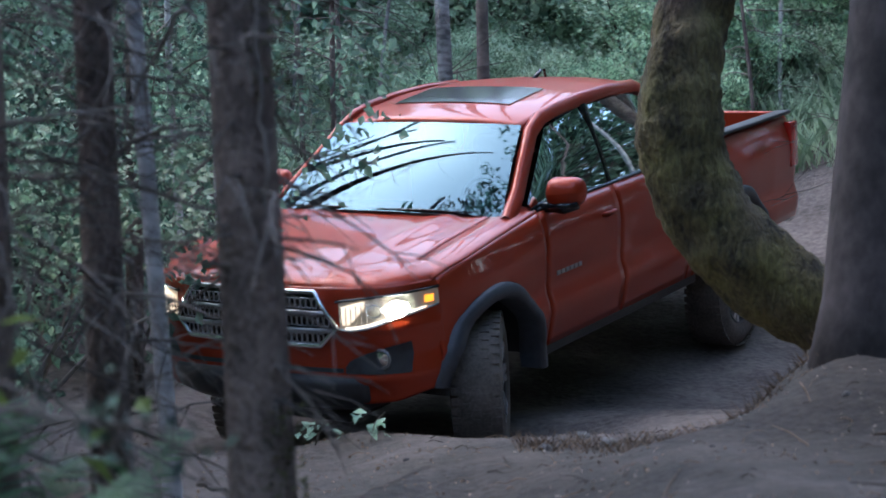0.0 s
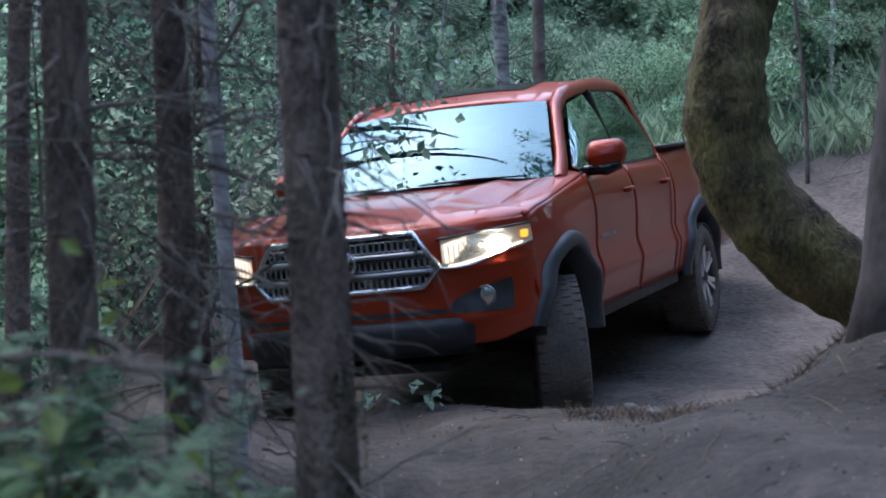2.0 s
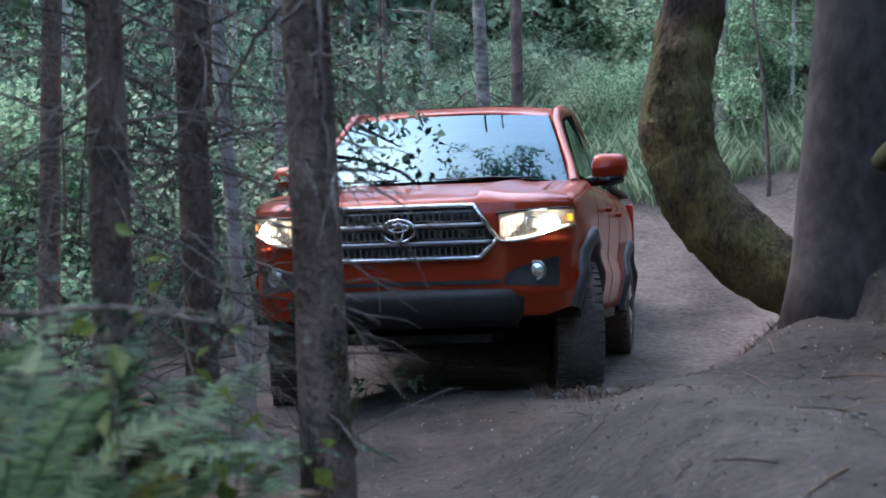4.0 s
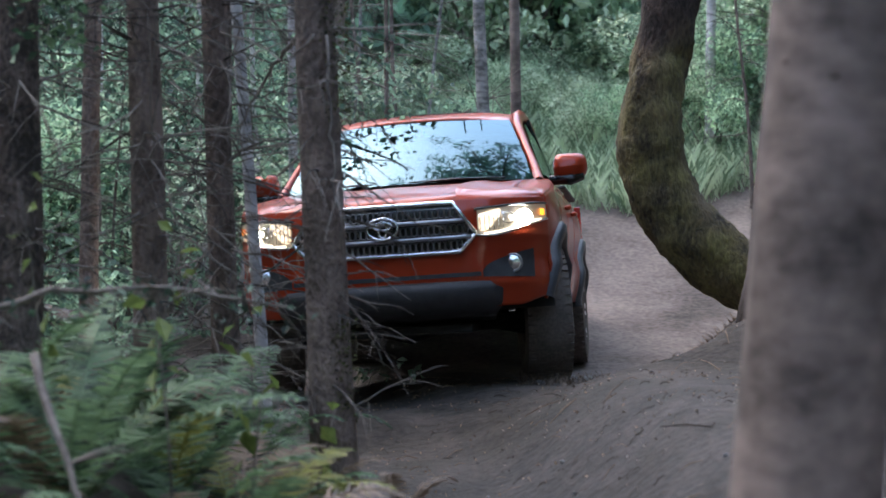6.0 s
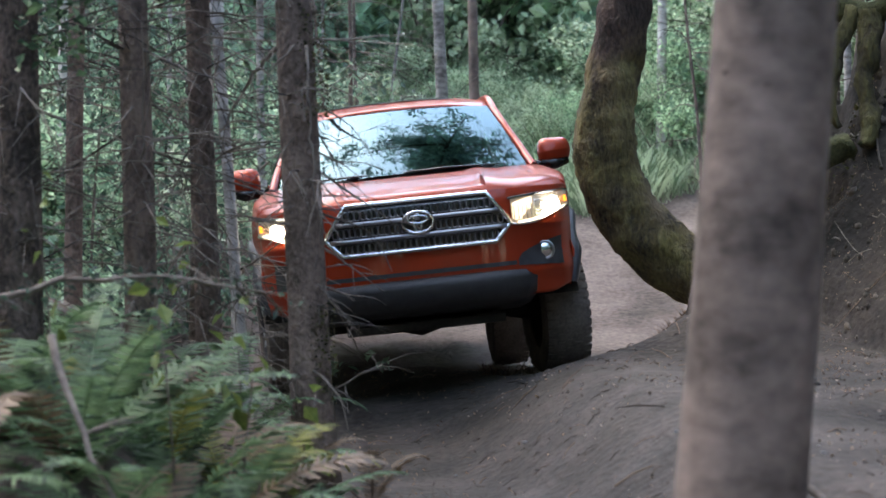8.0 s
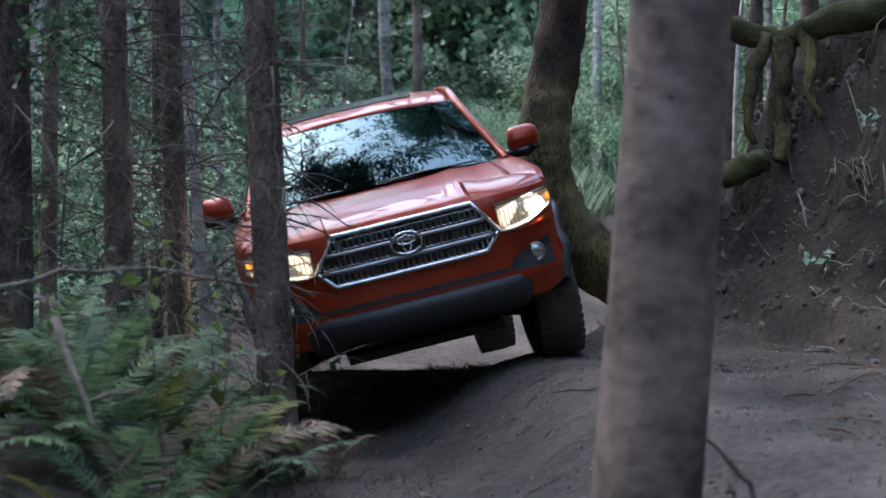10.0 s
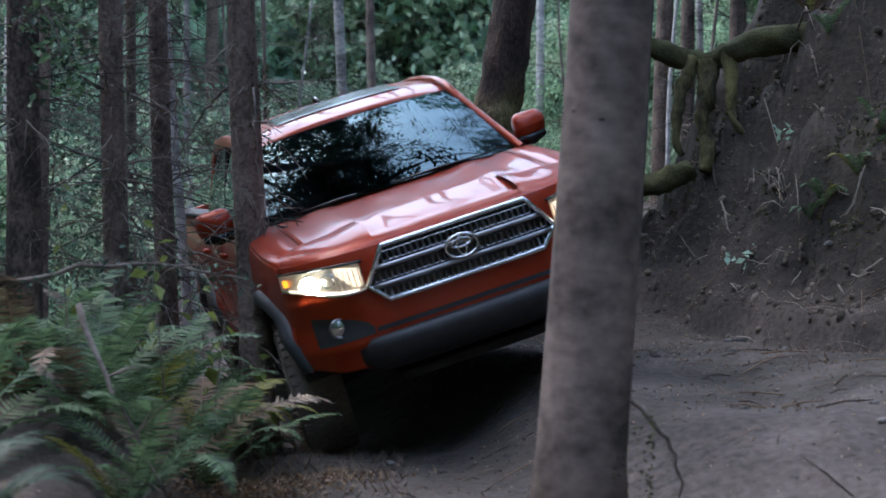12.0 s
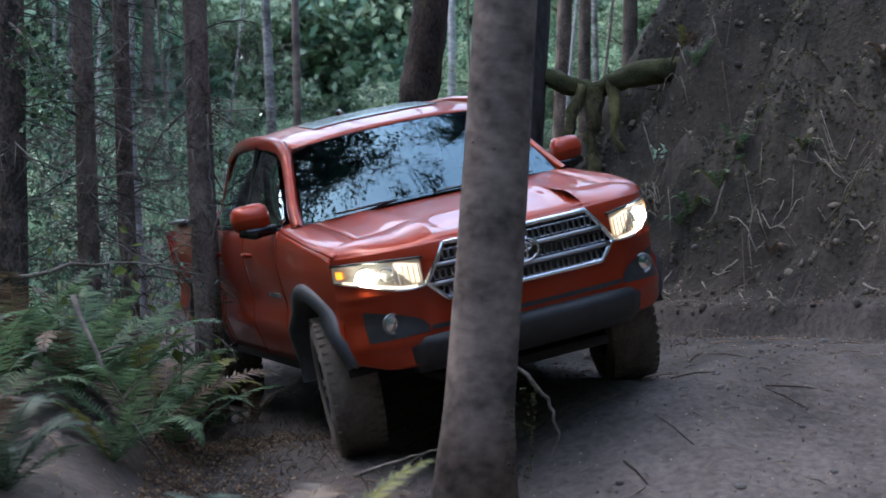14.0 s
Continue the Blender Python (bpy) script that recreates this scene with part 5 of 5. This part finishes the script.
def sprinkle():
    """Stones, needle litter, sticks and grass on the ground."""
    rng = random.Random(9)
    base = bmesh.new()
    bmesh.ops.create_icosphere(base, subdivisions=1, radius=1)
    kinds = []
    for k in range(4):
        b = base.copy()
        for v in b.verts:
            v.co *= 1 + 0.3 * noise.noise(v.co * 1.7 + Vector((k * 5, 0, 0)))
            v.co.z *= 0.65
        me = bpy.data.meshes.new("stone")
        b.to_mesh(me)
        me.materials.append(stone_mat)
        kinds.append(me)
    spots = [(2.45, 5.9, 0.055), (0.62, 8.1, 0.04), (0.70, 7.75, 0.05), (2.2, 4.9, 0.03), (2.6, 5.3, 0.045)]
    spots += [(rng.uniform(-0.2, 3.4), rng.uniform(-2.0, 8.2), 0.010 + 0.028 * rng.random() ** 3) for _ in range(150)]
    for x, y, r in spots:
        ob = tagged(new("stone", kinds[rng.randrange(4)]), "grey stone lying on the dirt", "stone", "stones on the trail")
        ob.matrix_basis = pose(x, y, ground_height(x, y) + r * 0.2, rng.uniform(-20, 20), 0, rng.uniform(0, 360)) @ Matrix.Diagonal((r, r * rng.uniform(0.7, 1.2), r, 1))
    # needle litter and twigs
    pieces = []
    def stick(x, y, L, r):
        z = ground_height(x, y) + r
        a = rng.uniform(0, 6.28)
        d = Vector((math.cos(a), math.sin(a), 0)) * L / 2
        p, q = Vector((x, y, 0)) - d, Vector((x, y, 0)) + d
        p.z, q.z = ground_height(p.x, p.y) + r, ground_height(q.x, q.y) + r * 1.5
        m = (p + q) / 2 + Vector((0, 0, 0.01))
        pieces.append(tube([p, m, q], [r, r, r * 0.5], 3, cap=False))
    for _ in range(2600):
        x, y = rng.uniform(-0.6, 3.9), rng.uniform(-2.5, 9.0)
        dens = 0.5 + 0.5 * noise.noise(Vector((x * 1.1, y * 1.1, 20))) + (0.4 if x + 0.5 * (y - 6) > 2.3 else 0) + (0.35 if y < 3 and x < 0.4 else 0)
        if rng.random() < dens:
            stick(x, y, rng.uniform(0.03, 0.10), rng.uniform(0.0012, 0.003))
    for _ in range(110):
        stick(rng.uniform(0.2, 3.9), rng.uniform(-1.5, 8.0), rng.uniform(0.15, 0.4), rng.uniform(0.003, 0.006))
    tagged(new("needle_litter", mesh_of("needle_litter", *join(pieces), litter_mat)), "brown needles and twigs strewn on the ground", "litter", kind="stuff")
    # leaf litter lying flat
    def floor(r):
        x, y = r.uniform(-2.2, 3.9), r.uniform(-2.5, 9.0)
        if 0.0 < x < 1.8 and r.random() < 0.6:
            x = r.choice((r.uniform(-1.6, 0.1), r.uniform(1.9, 3.8)))
        return (x, y, ground_height(x, y) + 0.008)
    v, f = leaf_cloud(rng, 5200, floor, 0.015)
    tagged(new("leaf_litter", mesh_of("leaf_litter", v, f, litter_leaf, False)), "dead brown leaves on the forest floor", "litter", kind="stuff")
    # pale chips of bark and straw trodden into the trail
    def chips(r):
        while True:
            x, y = r.uniform(0.2, 3.7), r.uniform(-3.5, 8.2)
            if noise.noise(Vector((x * 1.3, y * 1.3, 44))) + 0.2 * r.gauss(0, 1) > 0.05:
                return (x, y, ground_height(x, y) + 0.006)
    tagged(new("bark_chips", mesh_of("bark_chips", *leaf_cloud(rng, 4200, chips, 0.016), pale_chip, False)), "pale bark chips and straw bits on the trail", "litter", kind="stuff")
    # grass blades at the lip of the trail and on the bank
    verts, faces = [], []
    for _ in range(2600):
        if rng.random() < 0.45:
            x = rng.uniform(0.3, 2.0)
            y = 7.75 + rng.gauss(0, 0.13) + 0.2 * noise.noise(Vector((x * 2, 0, 0)))
        elif rng.random() < 0.6:
            x, y = rng.uniform(2.3, 4.4), rng.uniform(4.0, 7.6)
            if noise.noise(Vector((x * 2.2, y * 2.2, 5))) < 0.05:
                continue
        else:
            x, y = rng.uniform(-0.5, 0.3), rng.uniform(2.2, 4.6)
        z = ground_height(x, y)
        h = rng.uniform(0.025, 0.11)
        a = rng.uniform(0, 6.28)
        o = len(verts)
        w = 0.0028
        tip = (x + math.cos(a) * h * 0.7, y + math.sin(a) * h * 0.7, z + h * 0.7)
        verts += [(x - w, y, z), (x + w, y, z), tip]
        faces.append((o, o + 1, o + 2))
    tagged(new("dry_grass", mesh_of("dry_grass", verts, faces, fern_brown, False)), "dry grass tufts along the trail's lip and bank", "grass", kind="stuff")


sprinkle()


def bank_plants():
    rng = random.Random(21)
    for i in range(9):
        y = rng.uniform(4.6, 7.0)
        x = rng.uniform(0.5, 1.5) + 2.45 - 0.5 * (y - 6)
        fern_plant(x, y, rng.uniform(0.18, 0.32), 7, fern_mat if i % 3 else fern_brown, "small fern rooted in the bank", 500 + i, (120, 330))
    # moss mats on the upper bank
    def place(r):
        while True:
            y = r.uniform(3.5, 7.4)
            u = r.uniform(0.45, 2.2)
            x = u + 2.45 - 0.5 * (y - 6)
            if noise.noise(Vector((x * 1.5, y * 1.5, 30))) + 0.25 * u > 0.25:
                return (x, y, ground_height(x, y) + 0.004)
    v, f = leaf_cloud(rng, 15000, place, 0.026)
    tagged(new("bank_moss", mesh_of("bank_moss", v, f, moss_leaf, False)), "dark green moss and weeds on the bank", "moss", kind="stuff")


def trunk_moss(cx, cy, z0, z1, r, n, seed, lean=0.0, side=0.0):
    rng = random.Random(seed)
    def place(q):
        z = z0 + (z1 - z0) * q.random()
        a = side + q.gauss(0, 0.75)
        return (cx + lean * (z - z0) + (r + 0.004) * math.cos(a), cy + (r + 0.004) * math.sin(a), z + 0.03 * q.gauss(0, 1))
    tagged(new("trunk_moss", mesh_of("trunk_moss", *leaf_cloud(rng, n, place, 0.016), moss_leaf, False)), "olive moss growing on the trunk", "moss", kind="stuff")


moss_leaf = leafy("moss_weed", (0.018, 0.022, 0.008), (0.115, 0.12, 0.042), 0.2, 0.9)
bank_plants()
trunk_moss(-0.49, 4.8, 0.45, 0.95, 0.082, 420, 71, -0.04, -0.9)
trunk_moss(-0.46, 4.8, -0.75, -0.35, 0.09, 380, 72, -0.03, -1.2)
trunk_moss(0.96, 1.35, -1.2, -0.75, 0.145, 300, 73, 0.06, -0.6)


crumb_soil = material("loose_soil", (0.04, 0.033, 0.026), (0.19, 0.155, 0.12), rough=1.0, scale=6, fine=50, bump=0.8, per_island=0.35)


def crumbs():
    """Lumps and crumbs of soil that roughen the bank's face and its foot."""
    rng = random.Random(61)
    b = bmesh.new()
    bmesh.ops.create_icosphere(b, subdivisions=1, radius=1)
    vs = [v.co.copy() for v in b.verts]
    fs = [tuple(v.index for v in f.verts) for f in b.faces]
    pieces = []
    for i in range(2600):
        y = rng.uniform(2.6, 7.6)
        u = rng.uniform(0.02, 1.7)
        x = u + 2.45 - 0.5 * (y - 6)
        r = 0.005 + 0.032 * rng.random() ** 4
        c = Vector((x, y, ground_height(x, y)))
        e = Euler((rng.uniform(0, 6), rng.uniform(0, 6), rng.uniform(0, 6))).to_matrix()
        sc = Vector((r * rng.uniform(0.8, 1.8), r * rng.uniform(0.7, 1.3), r * rng.uniform(0.5, 0.9)))
        pieces.append(([c + e @ Vector((v.x * sc.x, v.y * sc.y, v.z * sc.z)) * rng.uniform(0.75, 1.2) for v in vs], fs))
    tagged(new("soil_crumbs", mesh_of("soil_crumbs", *join(pieces), crumb_soil)), "dark crumbling soil on the bank", "soil", kind="stuff")


crumbs()


def bank_sticks():
    """Pale roots and straws that hang out of the bank's face."""
    rng = random.Random(33)
    for i in range(70):
        y = rng.uniform(3.6, 7.3)
        u = rng.uniform(0.15, 1.25)
        x = u + 2.45 - 0.5 * (y - 6)
        L = rng.uniform(0.05, 0.20)
        a, lean = rng.gauss(0, 0.35), rng.choice((-1, 1))
        pts = []
        for k in range(4):
            px, py = x + L * k / 3 * (0.45 * lean - 0.5 * a), y - L * k / 3 * (0.9 * lean + 0.25 * a)
            pts.append((px - 0.03, py - 0.02, ground_height(px, py) + 0.035 + rng.uniform(-0.01, 0.03)))
        ob = tagged(new("bank_root"), "thin pale root hanging from the bank", "root", "roots of the bank")
        r = rng.uniform(0.0035, 0.008)
        part("fibre", mesh_of("fibre", *tube(pts, [r, r, r * 0.8, r * 0.4], 5), pale_twig), ob)


bank_sticks()


def seedling(x, y, h, seed, label):
    rng = random.Random(seed)
    ob = tagged(new("seedling"), label, "plant")
    z = ground_height(x, y)
    ob.matrix_basis = pose(x, y, z)
    part("stem", mesh_of("stem", *tube([(0, 0, -0.02), (0.02, 0, h * 0.6), (0.07, 0, h)], [0.004, 0.003, 0.002], 4), twig_mat), ob)
    for i in range(12):
        v, f = leaf_cloud(rng, 1, lambda r: (r.uniform(-0.08, 0.12), r.uniform(-0.05, 0.05), h * r.uniform(0.25, 1.0)), 0.06)
        part("leaf", mesh_of("leaf", v, f, leaf_far, False), ob)


def straw_tufts():
    """Loose pale straws that lie on the bank in tangles."""
    rng = random.Random(47)
    for i in range(16):
        y = rng.uniform(4.2, 6.9)
        u = rng.uniform(0.25, 1.0)
        cx, cy = u + 2.45 - 0.5 * (y - 6), y
        ob = tagged(new("straw_tangle"), "tangle of pale dry straws on the bank", "straw", "straws on the bank")
        for k in range(rng.randrange(4, 9)):
            L, a = rng.uniform(0.10, 0.34), rng.uniform(0, 6.28)
            x0, y0 = cx + rng.gauss(0, 0.10), cy + rng.gauss(0, 0.22)
            dx, dy = 0.45 * math.cos(a) - 0.30 * math.sin(a), -0.9 * math.cos(a) - 0.15 * math.sin(a)
            pts = []
            for j in range(4):
                px, py = x0 + dx * L * j / 3, y0 + dy * L * j / 3
                pts.append((px - 0.02, py - 0.01, ground_height(px, py) + 0.03 + 0.02 * math.sin(j)))
            r = rng.uniform(0.002, 0.0042)
            part("straw", mesh_of("straw", *tube(pts, [r, r, r, r * 0.5], 4), pale_twig), ob)


straw_tufts()
seedling(-0.35, 8.35, 0.14, 1, "small green seedling on the lip of the trail")
seedling(-0.62, 8.5, 0.10, 2, "small green seedling on the lip of the trail")
seedling(2.55, 6.35, 0.2, 3, "green seedling growing on the bank")
seedling(2.9, 6.6, 0.16, 4, "green seedling growing on the bank")


def meadow_grass():
    """Pale uncut grass on the rise behind the trail."""
    rng = random.Random(88)
    verts, faces = [], []
    while len(faces) < 20000:
        x, y = rng.uniform(-2.5, 5.5), rng.uniform(13.8, 19.0)
        if y < 15.2 + 0.9 * noise.noise(Vector((x * 0.8, 3, 0))) + (0.5 if x > 1.6 else 0):
            continue
        z, h, a = ground_height(x, y) - 0.01, rng.uniform(0.12, 0.42), rng.uniform(0, 6.28)
        o, w = len(verts), 0.004
        verts += [(x - w, y, z), (x + w, y, z), (x + math.cos(a) * h * 0.25 + w * 0.7, y + math.sin(a) * h * 0.25, z + h * 0.65), (x + math.cos(a) * h * 0.6, y + math.sin(a) * h * 0.6, z + h)]
        faces.append((o, o + 1, o + 2, o + 3))
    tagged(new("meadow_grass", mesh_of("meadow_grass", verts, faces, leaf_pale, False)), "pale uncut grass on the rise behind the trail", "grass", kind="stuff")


meadow_grass()


def brown_litter():
    """Dead fern leaves and needles heaped beside the wheel track."""
    rng = random.Random(64)

    def place(r):
        while True:
            x, y = r.uniform(-0.75, 0.75), r.uniform(-1.6, 3.6)
            edge = -0.05 + 0.25 * noise.noise(Vector((y * 1.3, 8, 0))) + 0.30 * smooth(1.8, 0.2, y)
            if x < edge + r.gauss(0, 0.12):
                return (x, y, ground_height(x, y) + r.uniform(0.004, 0.03))
    tagged(new("fern_litter", mesh_of("fern_litter", *leaf_cloud(rng, 9500, place, 0.026), litter_leaf, False)), "brown dead fern leaves beside the track", "litter", kind="stuff")

    def slope(r):
        y, u = r.uniform(3.6, 7.4), r.uniform(0.12, 1.7)
        x = u + 2.45 - 0.5 * (y - 6)
        return (x, y, ground_height(x, y) + 0.006)
    tagged(new("bank_litter", mesh_of("bank_litter", *leaf_cloud(rng, 5000, slope, 0.013), litter_leaf, False)), "small dead leaves and bark bits on the bank", "litter", kind="stuff")


brown_litter()


def motions():
    walk(truck, TRUCK_ROWS)
    times = [k * 0.25 for k in range(57)]
    ts = [t for t, _ in TRUCK_ROWS]
    steps = [0.0]
    for (_, a), (_, b) in zip(TRUCK_ROWS, TRUCK_ROWS[1:]):
        steps.append(steps[-1] + (b.translation - a.translation).length)
    steer_t, steer_a = (0, 1.5, 3, 6, 8, 11, 12, 14), (27, 24, 15, 9, 6, -1, -6, -9)
    for wheel, x, y in truck_wheels:
        rows = []
        for t in times:
            spin = math.degrees(float(np.interp(t, ts, steps)) / 0.385)
            turn = float(np.interp(t, steer_t, steer_a)) if y == 0 else 0.0
            i = max(k for k in range(len(ts)) if ts[k] <= t)
            j = min(i + 1, len(ts) - 1)
            m = TRUCK_ROWS[i][1].lerp(TRUCK_ROWS[j][1], (t - ts[i]) / (ts[j] - ts[i]) if j > i else 0.0)
            foot = m @ Vector((x, y, 0))
            drop = min(max((ground_height(foot.x, foot.y) - foot.z) * 0.9, -0.24), 0.09)
            rows.append((t, pose(x, y, 0.385 + drop, 0, 0, turn) @ pose(0, 0, 0, spin, 0, 0)))
        walk(wheel, rows)


motions()
